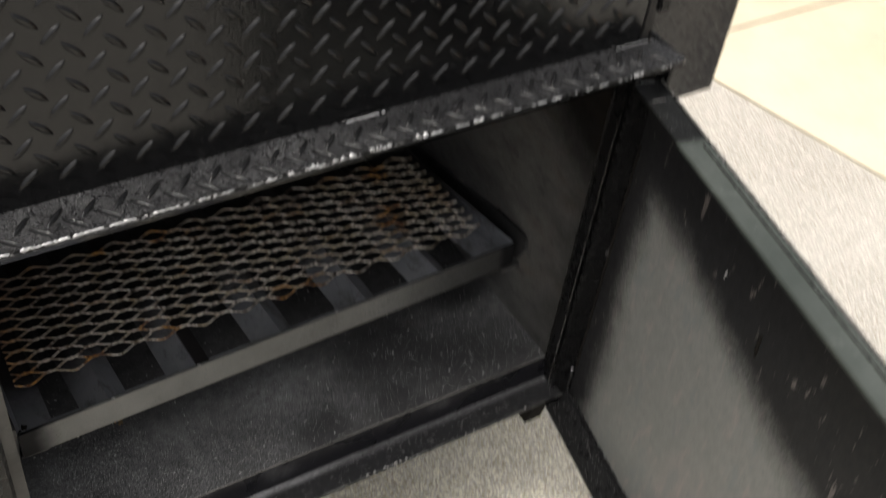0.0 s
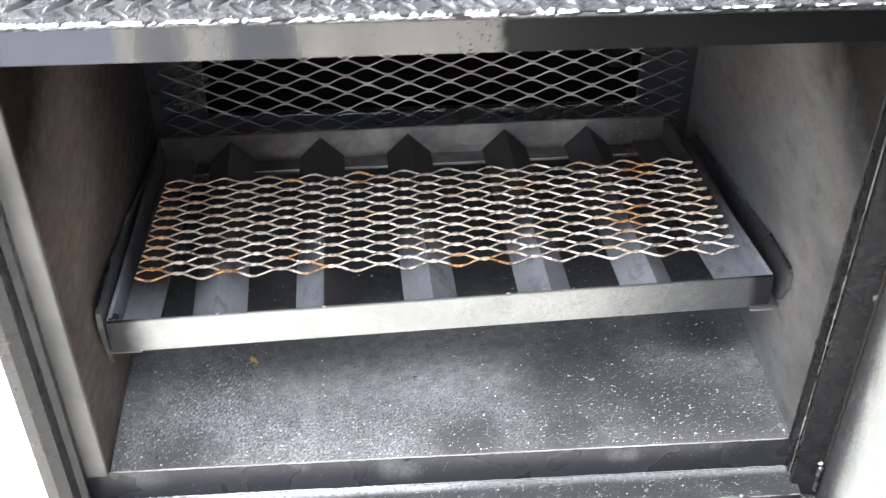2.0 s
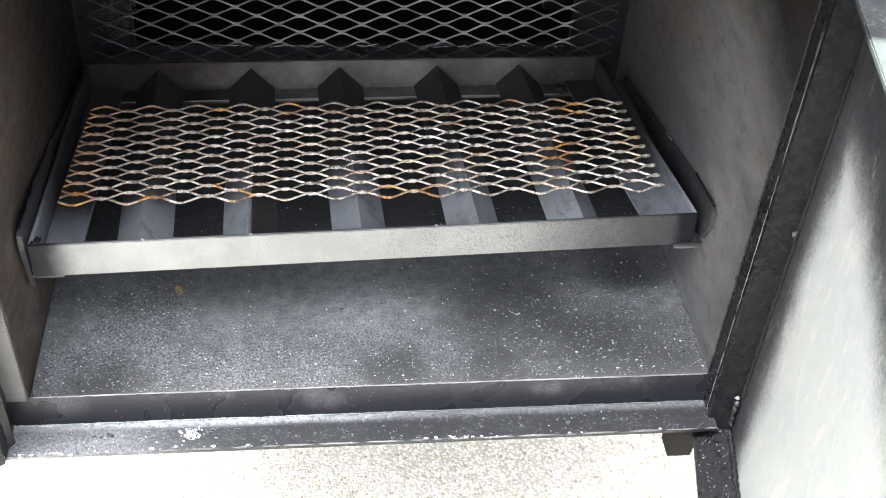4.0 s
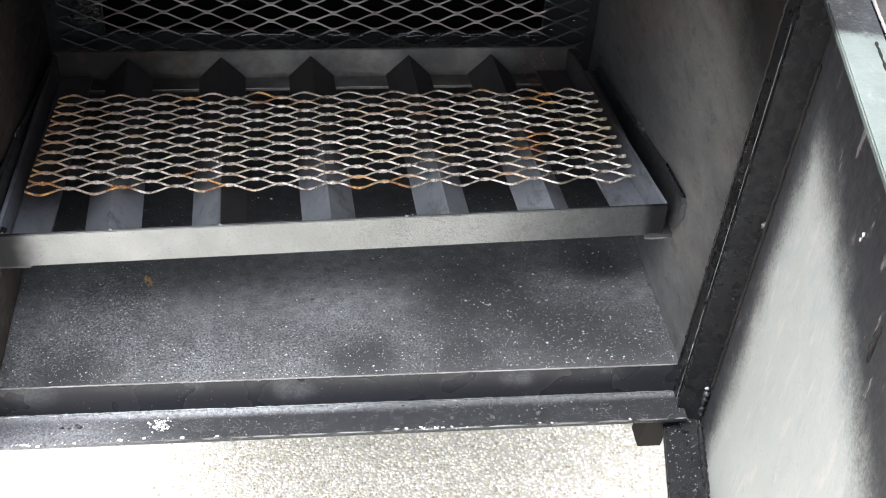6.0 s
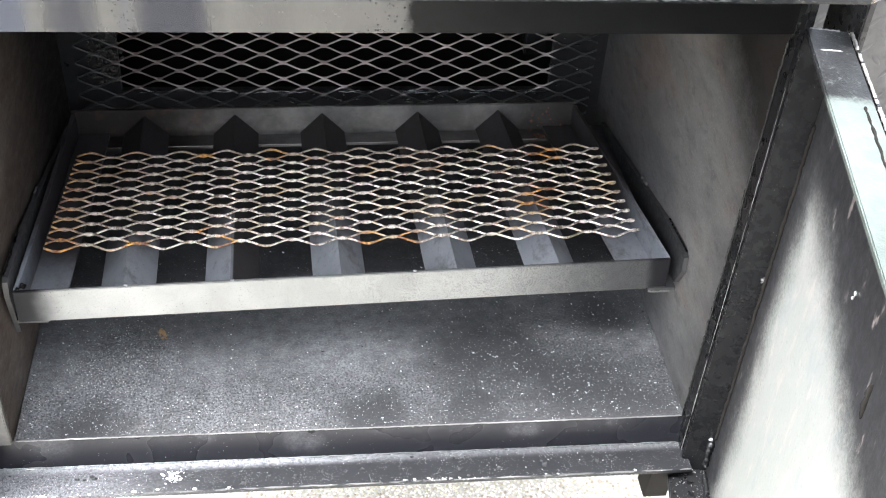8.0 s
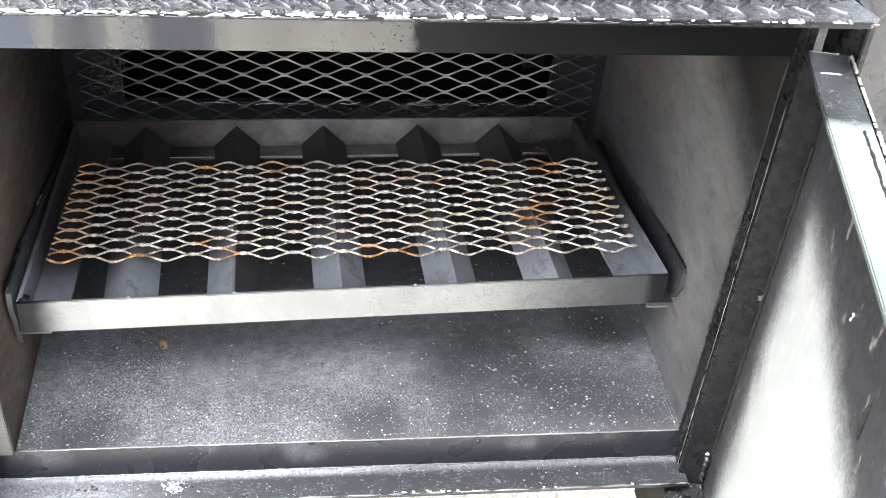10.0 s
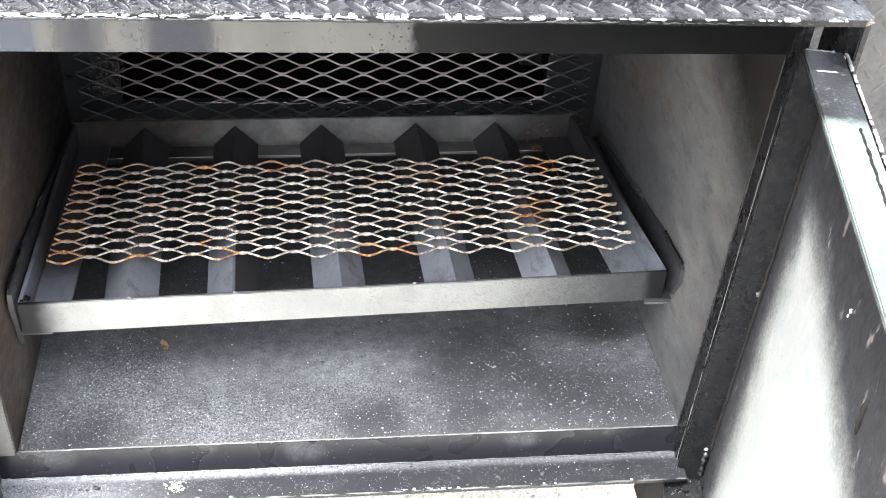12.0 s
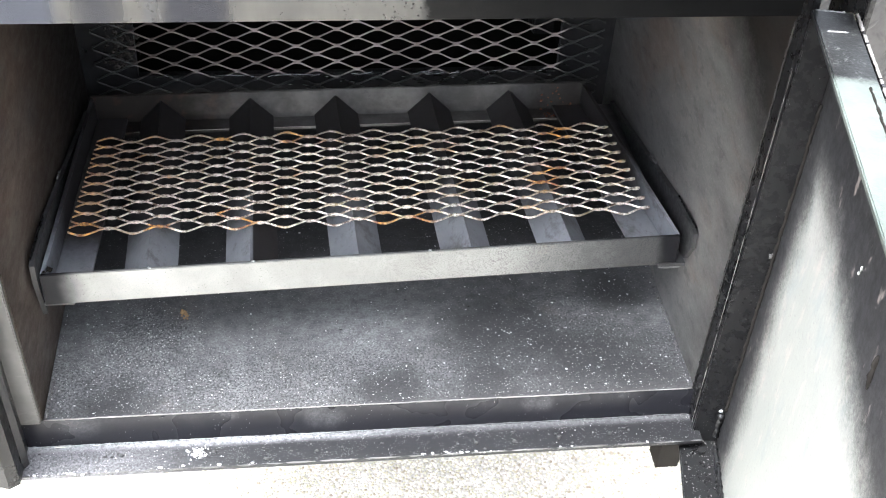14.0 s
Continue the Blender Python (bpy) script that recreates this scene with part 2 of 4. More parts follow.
def floor_steel():
    """Floor plate under a smooth film of grey ash, coarser and darker grit towards the sill, painted shade under the
    grate.
    """
    n = Nodes("ash dusted floor plate")
    y = n.axis(1)
    mid = n.noise(30, 5, 0.6)
    wob = n.math("MULTIPLY", n.math("SUBTRACT", mid, 0.5), 0.07)
    big = n.noise(7, 3, 0.5, (1, 1.3, 1), 0.4)
    film = n.ramp(big, 0.28, 0.72, 0.28, 0.50)
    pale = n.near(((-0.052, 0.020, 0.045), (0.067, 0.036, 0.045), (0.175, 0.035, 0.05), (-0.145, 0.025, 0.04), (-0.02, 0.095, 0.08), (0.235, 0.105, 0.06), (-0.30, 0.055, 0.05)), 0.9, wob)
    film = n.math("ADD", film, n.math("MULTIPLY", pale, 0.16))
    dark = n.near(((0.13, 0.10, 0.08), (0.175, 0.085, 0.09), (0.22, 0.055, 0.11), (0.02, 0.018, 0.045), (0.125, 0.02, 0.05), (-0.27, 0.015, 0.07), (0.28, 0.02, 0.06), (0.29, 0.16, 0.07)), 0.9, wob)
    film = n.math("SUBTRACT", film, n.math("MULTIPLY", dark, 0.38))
    # Shade under the grate painted in: the pale film fades with depth.
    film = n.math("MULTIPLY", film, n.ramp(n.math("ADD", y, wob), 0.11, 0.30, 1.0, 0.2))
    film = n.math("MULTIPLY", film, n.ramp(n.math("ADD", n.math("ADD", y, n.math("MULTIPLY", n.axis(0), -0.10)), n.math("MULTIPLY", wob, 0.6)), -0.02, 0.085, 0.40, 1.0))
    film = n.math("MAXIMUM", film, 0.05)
    film = n.math("MULTIPLY", film, n.ramp(n.noise(75, 6, 0.78, (0.8, 1, 1)), 0.3, 0.7, 0.55, 1.38))
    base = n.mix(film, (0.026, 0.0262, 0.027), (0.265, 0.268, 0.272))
    # Salt and pepper grit: thick along the sill, in the heap and by the hinge side, thin in the middle.
    heap = n.near(((-0.235, 0.10, 0.11), (0.22, 0.06, 0.19)), 0.8, wob)
    grit = n.math("MAXIMUM", n.ramp(n.math("ADD", y, wob), 0.045, 0.125, 1.0, 0.42), heap)
    base = n.mix(n.math("MULTIPLY", n.ramp(n.noise(400, 4, 0.85), 0.47, 0.56), n.math("MULTIPLY", grit, 0.9)), base, (0.022, 0.022, 0.023))
    fleck = n.math("MULTIPLY", n.ramp(n.cells(360), 0.10, 0.24, 1, 0), n.ramp(n.noise(90, 3, 0.7), 0.42, 0.56))
    base = n.mix(n.math("MULTIPLY", fleck, n.math("MULTIPLY", grit, 0.85)), base, (0.50, 0.50, 0.49))
    base = n.mix(n.math("MULTIPLY", n.ramp(n.noise(11, 5, 0.7), 0.58, 0.74), 0.3), base, (0.125, 0.105, 0.088))
    n.set("Base Color", base)
    n.set("Metallic", 0.15)
    n.set("Specular IOR Level", 0.3)
    n.set("Roughness", n.ramp(mid, 0.3, 0.7, 0.48, 0.62))
    n.bump(n.noise(560, 3, 0.75), 0.3, 0.0006)
    return n.mat


def bar_steel(name, lo, hi, metal=0.55, rough=0.42):
    n = Nodes(name)
    big = n.noise(9, 5, 0.6)
    fine = n.noise(120, 5, 0.7, (0.25, 1, 1))
    base = n.mix(n.ramp(big, 0.3, 0.7), lo, hi)
    base = n.mix(n.math("MULTIPLY", n.ramp(fine, 0.55, 0.8), 0.4), base, tuple(min(1, c * 1.7) for c in hi))
    n.set("Base Color", base)
    n.set("Metallic", metal)
    n.set("Roughness", n.ramp(fine, 0.3, 0.7, rough * 0.85, rough * 1.2))
    n.bump(n.noise(300, 4, 0.6), 0.15, 0.0005)
    return n.mat


def grate_bar(name="blue grey bar darker towards the flue end", flank=None):
    """Blue-grey bar, turning near-black towards the flue; flank: black spray beyond this x."""
    n = Nodes(name)
    wob = n.math("MULTIPLY", n.math("SUBTRACT", n.noise(18, 5, 0.7), 0.5), 0.12)
    latch = n.math("MULTIPLY", n.ramp(n.axis(0), -0.30, -0.10, 1, 0), 0.06)
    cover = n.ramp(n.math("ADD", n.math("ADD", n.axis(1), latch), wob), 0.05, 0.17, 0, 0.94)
    if flank is not None:
        side = n.math("ADD", n.math("SUBTRACT", n.axis(0), flank), n.math("MULTIPLY", n.axis(1), 0.016))
        cover = n.math("MAXIMUM", cover, n.ramp(side, 0.0, 0.002, 0, 0.95))
    base = n.mix(n.ramp(n.noise(9, 5, 0.6), 0.3, 0.7), (0.18, 0.188, 0.208), (0.29, 0.303, 0.328))
    base = n.mix(n.ramp(n.noise(120, 5, 0.7, (1, 0.25, 1)), 0.55, 0.8, 0, 0.3), base, (0.40, 0.41, 0.43))
    base = n.mix(n.ramp(n.noise(300, 3, 0.75), 0.6, 0.72, 0, 0.4), base, (0.06, 0.06, 0.065))
    base = n.mix(n.ramp(n.noise(38, 6, 0.75, (1, 0.6, 1)), 0.5, 0.68, 0, 0.6), base, (0.075, 0.068, 0.062))
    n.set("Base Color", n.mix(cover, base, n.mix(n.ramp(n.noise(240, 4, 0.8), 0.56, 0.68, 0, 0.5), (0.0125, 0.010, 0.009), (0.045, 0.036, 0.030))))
    n.set("Metallic", n.math("MULTIPLY", n.math("SUBTRACT", 1.0, cover), 0.4))
    n.set("Specular IOR Level", n.math("SUBTRACT", 0.5, n.math("MULTIPLY", cover, 0.4)))
    n.set("Roughness", 0.45)
    n.bump(n.noise(300, 4, 0.6), 0.15, 0.0005)
    return n.mat


def back_bar():
    """Greyed bar: black with soot at the latch end, brown and spattered at the other."""
    n = Nodes("dull bar sooted at both ends")
    wob = n.math("MULTIPLY", n.math("SUBTRACT", n.noise(14, 5, 0.7), 0.5), 0.16)
    x = n.math("ADD", n.axis(0), wob)
    ends = n.math("MAXIMUM", n.ramp(x, -0.22, -0.07, 0.95, 0.0), n.ramp(x, 0.17, 0.27, 0.0, 0.75))
    base = n.mix(n.ramp(n.noise(26, 5, 0.65), 0.3, 0.7), (0.062, 0.059, 0.056), (0.135, 0.130, 0.125))
    base = n.mix(n.ramp(n.noise(150, 5, 0.7, (0.6, 1, 1)), 0.55, 0.75, 0, 0.5), base, (0.03, 0.029, 0.028))
    base = n.mix(ends, base, n.mix(n.ramp(n.noise(60, 4), 0.5, 0.7, 0, 0.6), (0.013, 0.011, 0.010), (0.05, 0.028, 0.018)))
    n.set("Base Color", base)
    n.set("Metallic", 0.25)
    n.set("Specular IOR Level", n.math("SUBTRACT", 0.45, n.math("MULTIPLY", ends, 0.3)))
    n.set("Roughness", 0.5)
    n.bump(n.noise(300, 4, 0.6), 0.2, 0.0005)
    return n.mat


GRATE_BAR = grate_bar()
SPRAYED_FLANK = grate_bar("blue grey bar with one flank sprayed black", -0.1205)
SLAG = bar_steel("silvery weld spatter", (0.28, 0.28, 0.28), (0.55, 0.55, 0.55), 0.5, 0.3)


def sprayed_bar():
    """Bare bar whose ends were caught by black spray."""
    n = Nodes("bare steel bar with overspray at the ends")
    x = n.math("ABSOLUTE", n.axis(0))
    edge = n.math("ADD", x, n.math("MULTIPLY", n.math("SUBTRACT", n.noise(45, 4, 0.5), 0.5), 0.012))
    right = n.ramp(n.math("ADD", n.axis(0), n.math("MULTIPLY", n.math("SUBTRACT", n.noise(25, 6, 0.8), 0.5), 0.14)), 0.10, 0.28)
    cover = n.math("MAXIMUM", n.ramp(edge, 0.276, 0.312), n.math("MULTIPLY", right, 0.78))
    speck = n.ramp(n.noise(900, 2, 0.75), 0.46, 0.62)
    raw = n.mix(n.ramp(n.noise(12, 5), 0.35, 0.7), (0.145, 0.148, 0.142), (0.198, 0.201, 0.194))
    raw = n.mix(n.math("MULTIPLY", speck, n.ramp(n.axis(0), -0.12, 0.12, 0.2, 0.95)), raw, (0.07, 0.07, 0.07))
    raw = n.mix(n.ramp(n.noise(9, 6, 0.75), 0.66, 0.78, 0, 0.4), raw, (0.38, 0.25, 0.13))
    raw = n.mix(n.math("MULTIPLY", n.ramp(n.cells(330), 0.08, 0.2, 0.8, 0), n.ramp(n.noise(26, 4, 0.6), 0.42, 0.56)), raw, (0.05, 0.05, 0.048))
    n.set("Base Color", n.mix(cover, raw, (0.008, 0.008, 0.009)))
    n.set("Specular IOR Level", n.math("SUBTRACT", 0.5, n.math("MULTIPLY", cover, 0.38)))
    n.set("Metallic", n.math("MULTIPLY", n.math("SUBTRACT", 1.0, cover), 0.55))
    n.set("Roughness", 0.42)
    n.bump(n.noise(350, 4), 0.15, 0.0005)
    return n.mat


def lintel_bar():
    """Bright bar with droplets of spray; reflections painted in as blue-black bands and a black half."""
    n = Nodes("bright bar with reflections painted on")
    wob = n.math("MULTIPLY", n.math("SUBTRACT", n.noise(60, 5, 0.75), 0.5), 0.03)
    # Dark reflection past the middle, put in as a near-black colour.
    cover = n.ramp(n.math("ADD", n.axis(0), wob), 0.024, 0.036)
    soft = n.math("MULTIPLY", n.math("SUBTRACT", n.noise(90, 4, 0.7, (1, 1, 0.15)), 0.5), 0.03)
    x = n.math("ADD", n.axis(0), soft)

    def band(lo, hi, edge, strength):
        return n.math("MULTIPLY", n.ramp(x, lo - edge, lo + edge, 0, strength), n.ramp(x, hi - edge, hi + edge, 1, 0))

    # Blue and dark reflections, banded into the base colour.
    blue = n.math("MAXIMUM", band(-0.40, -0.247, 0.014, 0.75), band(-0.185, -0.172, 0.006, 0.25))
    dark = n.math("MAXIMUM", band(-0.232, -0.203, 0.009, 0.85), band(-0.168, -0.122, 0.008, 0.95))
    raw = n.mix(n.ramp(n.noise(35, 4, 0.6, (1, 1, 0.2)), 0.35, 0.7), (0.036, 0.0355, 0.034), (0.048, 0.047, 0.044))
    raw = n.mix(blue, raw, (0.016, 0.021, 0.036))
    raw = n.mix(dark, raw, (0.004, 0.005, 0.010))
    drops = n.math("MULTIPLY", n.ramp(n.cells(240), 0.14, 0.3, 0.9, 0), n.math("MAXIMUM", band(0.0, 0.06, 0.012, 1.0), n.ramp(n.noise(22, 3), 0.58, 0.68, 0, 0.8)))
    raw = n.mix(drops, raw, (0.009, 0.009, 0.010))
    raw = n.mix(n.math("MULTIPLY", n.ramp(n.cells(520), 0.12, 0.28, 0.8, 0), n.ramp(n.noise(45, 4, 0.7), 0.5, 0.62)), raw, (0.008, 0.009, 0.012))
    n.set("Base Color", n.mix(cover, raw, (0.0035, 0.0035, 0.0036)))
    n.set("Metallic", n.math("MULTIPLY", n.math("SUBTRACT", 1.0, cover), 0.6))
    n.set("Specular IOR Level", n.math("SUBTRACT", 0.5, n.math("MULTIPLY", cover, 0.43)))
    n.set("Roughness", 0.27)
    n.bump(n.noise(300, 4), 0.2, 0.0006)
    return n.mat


def rusty_mesh():
    """Bright worn strands, dulled brown towards the flue, with specks and a few spots of orange rust."""
    n = Nodes("expanded steel with spots of orange rust")
    wob = n.math("MULTIPLY", n.math("SUBTRACT", n.noise(70, 4, 0.7), 0.5), 0.03)
    spots = n.near(((0.102, 0.003, 0.022), (0.189, 0.002, 0.020), (0.337, 0.002, 0.022), (0.379, 0.003, 0.022), (0.027, 0.004, 0.03), (0.522, 0.062, 0.032), (0.537, 0.085, 0.022), (0.437, 0.062, 0.012), (0.167, 0.025, 0.012), (0.552, 0.165, 0.03), (0.242, 0.172, 0.02), (0.162, 0.17, 0.015)), 0.7, wob)
    rim = n.ramp(n.math("ADD", n.axis(0), wob), 0.012, 0.06, 0.75, 0)
    patch = n.ramp(n.noise(17, 5, 0.7), 0.52, 0.68, 0, 0.65)
    rusty = n.math("MAXIMUM", n.math("MAXIMUM", spots, rim), patch)
    rusty = n.math("MULTIPLY", rusty, n.ramp(n.noise(130, 4, 0.7), 0.28, 0.5))
    rust = n.mix(n.ramp(n.noise(90, 5, 0.7), 0.42, 0.64), (0.13, 0.045, 0.018), (0.66, 0.34, 0.085))
    steel = n.mix(n.ramp(n.noise(130, 5, 0.75), 0.36, 0.62), (0.15, 0.11, 0.08), (0.92, 0.86, 0.76))
    steel = n.mix(n.ramp(n.noise(24, 4, 0.6), 0.45, 0.66, 0, 0.6), steel, (0.46, 0.36, 0.20))
    flue = n.math("MAXIMUM", n.ramp(n.math("ADD", n.axis(1), n.math("MULTIPLY", wob, 2.0)), 0.11, 0.2, 0, 0.5), n.ramp(n.math("SUBTRACT", n.axis(0), n.math("MULTIPLY", n.axis(1), 0.9)), -0.14, 0.16, 0.8, 0))
    steel = n.mix(flue, steel, n.mix(n.ramp(n.noise(60, 4, 0.7), 0.4, 0.62), (0.085, 0.05, 0.036), (0.30, 0.22, 0.16)))
    steel = n.mix(n.ramp(n.noise(330, 3, 0.7), 0.55, 0.66, 0, 0.75), steel, (0.07, 0.045, 0.03))
    n.set("Base Color", n.mix(rusty, steel, rust))
    n.set("Metallic", n.math("MULTIPLY", n.math("SUBTRACT", 1.0, rusty), 0.7))
    n.set("Roughness", n.ramp(rusty, 0, 1, 0.30, 0.75))
    n.bump(n.noise(300, 5, 0.8), 0.8, 0.0008)
    return n.mat


def door_plate():
    """Bare plate inside the door, with black spray drifted in from the rim."""
    n = Nodes("bare plate with black overspray round the rim")
    u, z = n.axis(0), n.axis(2)
    soft = n.math("MULTIPLY", n.math("SUBTRACT", n.noise(16, 5, 0.6, (1, 1, 0.8)), 0.5), 0.06)
    grain = n.math("MULTIPLY", n.math("SUBTRACT", n.noise(330, 3, 0.8), 0.5), 0.06)
    wob = n.math("ADD", soft, grain)
    slant = n.math("MULTIPLY", n.math("MAXIMUM", n.math("SUBTRACT", u, 0.12), 0.0), 0.25)
    top = n.ramp(n.math("ADD", n.math("SUBTRACT", n.math("SUBTRACT", 0.46, z), slant), wob), 0.085, 0.16, 1, 0)
    hinge = n.ramp(n.math("ADD", u, wob), 0.026, 0.085, 1, 0)
    cover = n.math("MAXIMUM", top, hinge)
    dash = n.noise(150, 5, 0.72, (0.7, 1, 0.55))
    raw = n.mix(n.ramp(dash, 0.3, 0.7), (0.130, 0.133, 0.125), (0.178, 0.182, 0.171))
    raw = n.mix(n.ramp(n.noise(7, 5), 0.5, 0.75, 0, 0.4), raw, (0.215, 0.19, 0.18))
    raw = n.mix(n.ramp(n.noise(48, 5, 0.65, (1, 1, 0.35)), 0.52, 0.64, 0, 0.42), raw, (0.118, 0.134, 0.138))
    raw = n.mix(n.ramp(n.noise(70, 4, 0.65, (1, 1, 0.3)), 0.54, 0.66, 0, 0.4), raw, (0.24, 0.20, 0.185))
    raw = n.mix(n.ramp(n.noise(300, 2, 0.7), 0.6, 0.7, 0, 0.45), raw, (0.10, 0.10, 0.10))
    chips = n.math("MULTIPLY", n.ramp(n.noise(75, 3, 0.7, (1, 1, 0.35)), 0.62, 0.7), 0.5)
    paint = n.mix(chips, (0.012, 0.012, 0.013), (0.17, 0.15, 0.14))
    n.set("Base Color", n.mix(cover, raw, paint))
    n.set("Metallic", n.math("MULTIPLY", n.math("SUBTRACT", 1.0, cover), 0.15))
    n.set("Specular IOR Level", n.math("SUBTRACT", 0.5, n.math("MULTIPLY", cover, 0.33)))
    n.set("Roughness", n.ramp(dash, 0.3, 0.7, 0.45, 0.58))
    n.bump(n.noise(240, 4, 0.6, (1, 1, 0.4)), 0.2, 0.0007)
    return n.mat


def rim_bar():
    """Pale bar, black for a hand's width from the hinge."""
    n = Nodes("pale bar with one black end")
    wob = n.math("MULTIPLY", n.math("SUBTRACT", n.noise(70, 5, 0.75), 0.5), 0.03)
    cover = n.ramp(n.math("ADD", n.axis(0), wob), 0.098, 0.112, 1, 0)
    fleck = n.math("MULTIPLY", n.ramp(n.noise(420, 3, 0.8), 0.54, 0.64, 0, 1.0), n.ramp(n.noise(60, 4, 0.7), 0.4, 0.62))
    raw = n.mix(n.ramp(n.noise(14, 5, 0.6), 0.3, 0.7), (0.040, 0.048, 0.042), (0.070, 0.079, 0.071))
    raw = n.mix(n.math("MULTIPLY", n.ramp(n.noise(45, 5, 0.7), 0.58, 0.68), 0.5), raw, (0.10, 0.11, 0.10))
    paint = n.mix(fleck, (0.006, 0.006, 0.006), (0.055, 0.058, 0.055))
    n.set("Base Color", n.mix(cover, raw, paint))
    n.set("Metallic", n.math("MULTIPLY", n.math("SUBTRACT", 1.0, cover), 0.2))
    n.set("Specular IOR Level", n.math("SUBTRACT", 0.5, n.math("MULTIPLY", cover, 0.38)))
    n.set("Roughness", n.math("SUBTRACT", 0.46, n.math("MULTIPLY", cover, 0.16)))
    n.bump(n.noise(200, 4, 0.7), 0.4, 0.0009)
    return n.mat


def aggregate():
    """Exposed aggregate concrete: the cement between the pebbles, with reddish spills."""
    n = Nodes("weathered aggregate concrete")
    d = n.cells(215)
    c = n.cells(215, out="Color")
    s = n.tree.nodes.new("ShaderNodeSeparateColor")
    n.link(c, s.inputs[0])
    pebble = n.mix(s.outputs[0], (0.36, 0.33, 0.28), (0.66, 0.63, 0.56))
    pebble = n.mix(n.ramp(s.outputs[1], 0.82, 0.9), pebble, (0.26, 0.22, 0.17))
    base = n.mix(n.ramp(d, 0.35, 0.6), pebble, (0.36, 0.34, 0.30))
    base = n.mix(n.ramp(n.noise(2.2, 6, 0.6), 0.35, 0.7, 0, 0.35), base, (0.62, 0.60, 0.55))
    x, y = n.axis(0), n.axis(1)
    wob = n.math("MULTIPLY", n.math("SUBTRACT", n.noise(7, 6, 0.7), 0.5), 0.42)
    spill = None
    for cx, cy, r in ((1.02, 0.55, 0.17), (0.87, 0.42, 0.17), (0.95, 0.25, 0.12), (0.72, 0.22, 0.10), (0.92, 0.78, 0.13)):
        dx, dy = n.math("SUBTRACT", x, cx), n.math("SUBTRACT", y, cy)
        far = n.math("SQRT", n.math("ADD", n.math("MULTIPLY", dx, dx), n.math("MULTIPLY", dy, dy)))
        f = n.ramp(n.math("ADD", far, wob), r * 0.3, r, 1, 0)
        spill = f if spill is None else n.math("MAXIMUM", spill, f)
    base = n.mix(n.math("MULTIPLY", spill, 0.62), base, (0.47, 0.22, 0.14))
    n.set("Base Color", base)
    n.set("Roughness", 0.85)
    n.bump(n.math("SUBTRACT", 1.0, d), 0.7, 0.003)
    return n.mat


def pebble_stone():
    n = Nodes("small rounded pebbles")
    r = n.island()
    base = n.mix(n.ramp(r, 0.0, 0.75), (0.34, 0.31, 0.21), (0.78, 0.75, 0.60))
    base = n.mix(n.ramp(r, 0.86, 0.92), base, (0.27, 0.22, 0.16))
    n.set("Base Color", n.mix(n.ramp(n.noise(160, 3), 0.4, 0.7, 0, 0.4), base, (0.5, 0.44, 0.34)))
    n.set("Roughness", 0.7)
    return n.mat


def smooth_concrete():
    n = Nodes("tan brushed concrete")
    big = n.noise(1.6, 6, 0.62)
    fine = n.noise(90, 5, 0.7, (1, 0.3, 1))
    base = n.mix(n.ramp(big, 0.3, 0.7), (0.50, 0.43, 0.31), (0.62, 0.56, 0.43))
    base = n.mix(n.ramp(n.noise(5, 6, 0.7), 0.56, 0.75, 0, 0.4), base, (0.33, 0.30, 0.24))
    base = n.mix(n.ramp(fine, 0.5, 0.8, 0, 0.25), base, (0.36, 0.33, 0.27))
    n.set("Base Color", base)
    n.set("Roughness", 0.85)
    n.bump(fine, 0.3, 0.0015)
    return n.mat


def brick_clay():
    n = Nodes("brown rough faced block")
    base = n.mix(n.random(), (0.20, 0.12, 0.08), (0.32, 0.20, 0.14))
    base = n.mix(n.ramp(n.noise(20, 6, 0.7), 0.4, 0.75, 0, 0.5), base, (0.36, 0.27, 0.20))
    n.set("Base Color", base)
    n.set("Roughness", 0.9)
    n.bump(n.noise(60, 6, 0.7), 0.6, 0.006)
    return n.mat


def plain(name, base, rough=0.5, metal=0.0):
    n = Nodes(name)
    n.set("Base Color", n.mix(n.ramp(n.noise(40, 5, 0.7), 0.35, 0.75), tuple(c * 0.8 for c in base), base))
    n.set("Roughness", rough)
    n.set("Metallic", metal)
    n.bump(n.noise(250, 3), 0.15, 0.0005)
    return n.mat
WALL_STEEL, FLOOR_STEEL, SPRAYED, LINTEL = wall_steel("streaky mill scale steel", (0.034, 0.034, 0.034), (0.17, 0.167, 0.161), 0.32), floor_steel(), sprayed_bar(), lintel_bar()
WALL_BROWN = wall_steel("brown sooty mill scale steel with painted shade", (0.028, 0.0245, 0.022), (0.170, 0.150, 0.131), 0.5, 0.9)
MESH_STEEL, DOOR_PLATE = rusty_mesh(), door_plate()


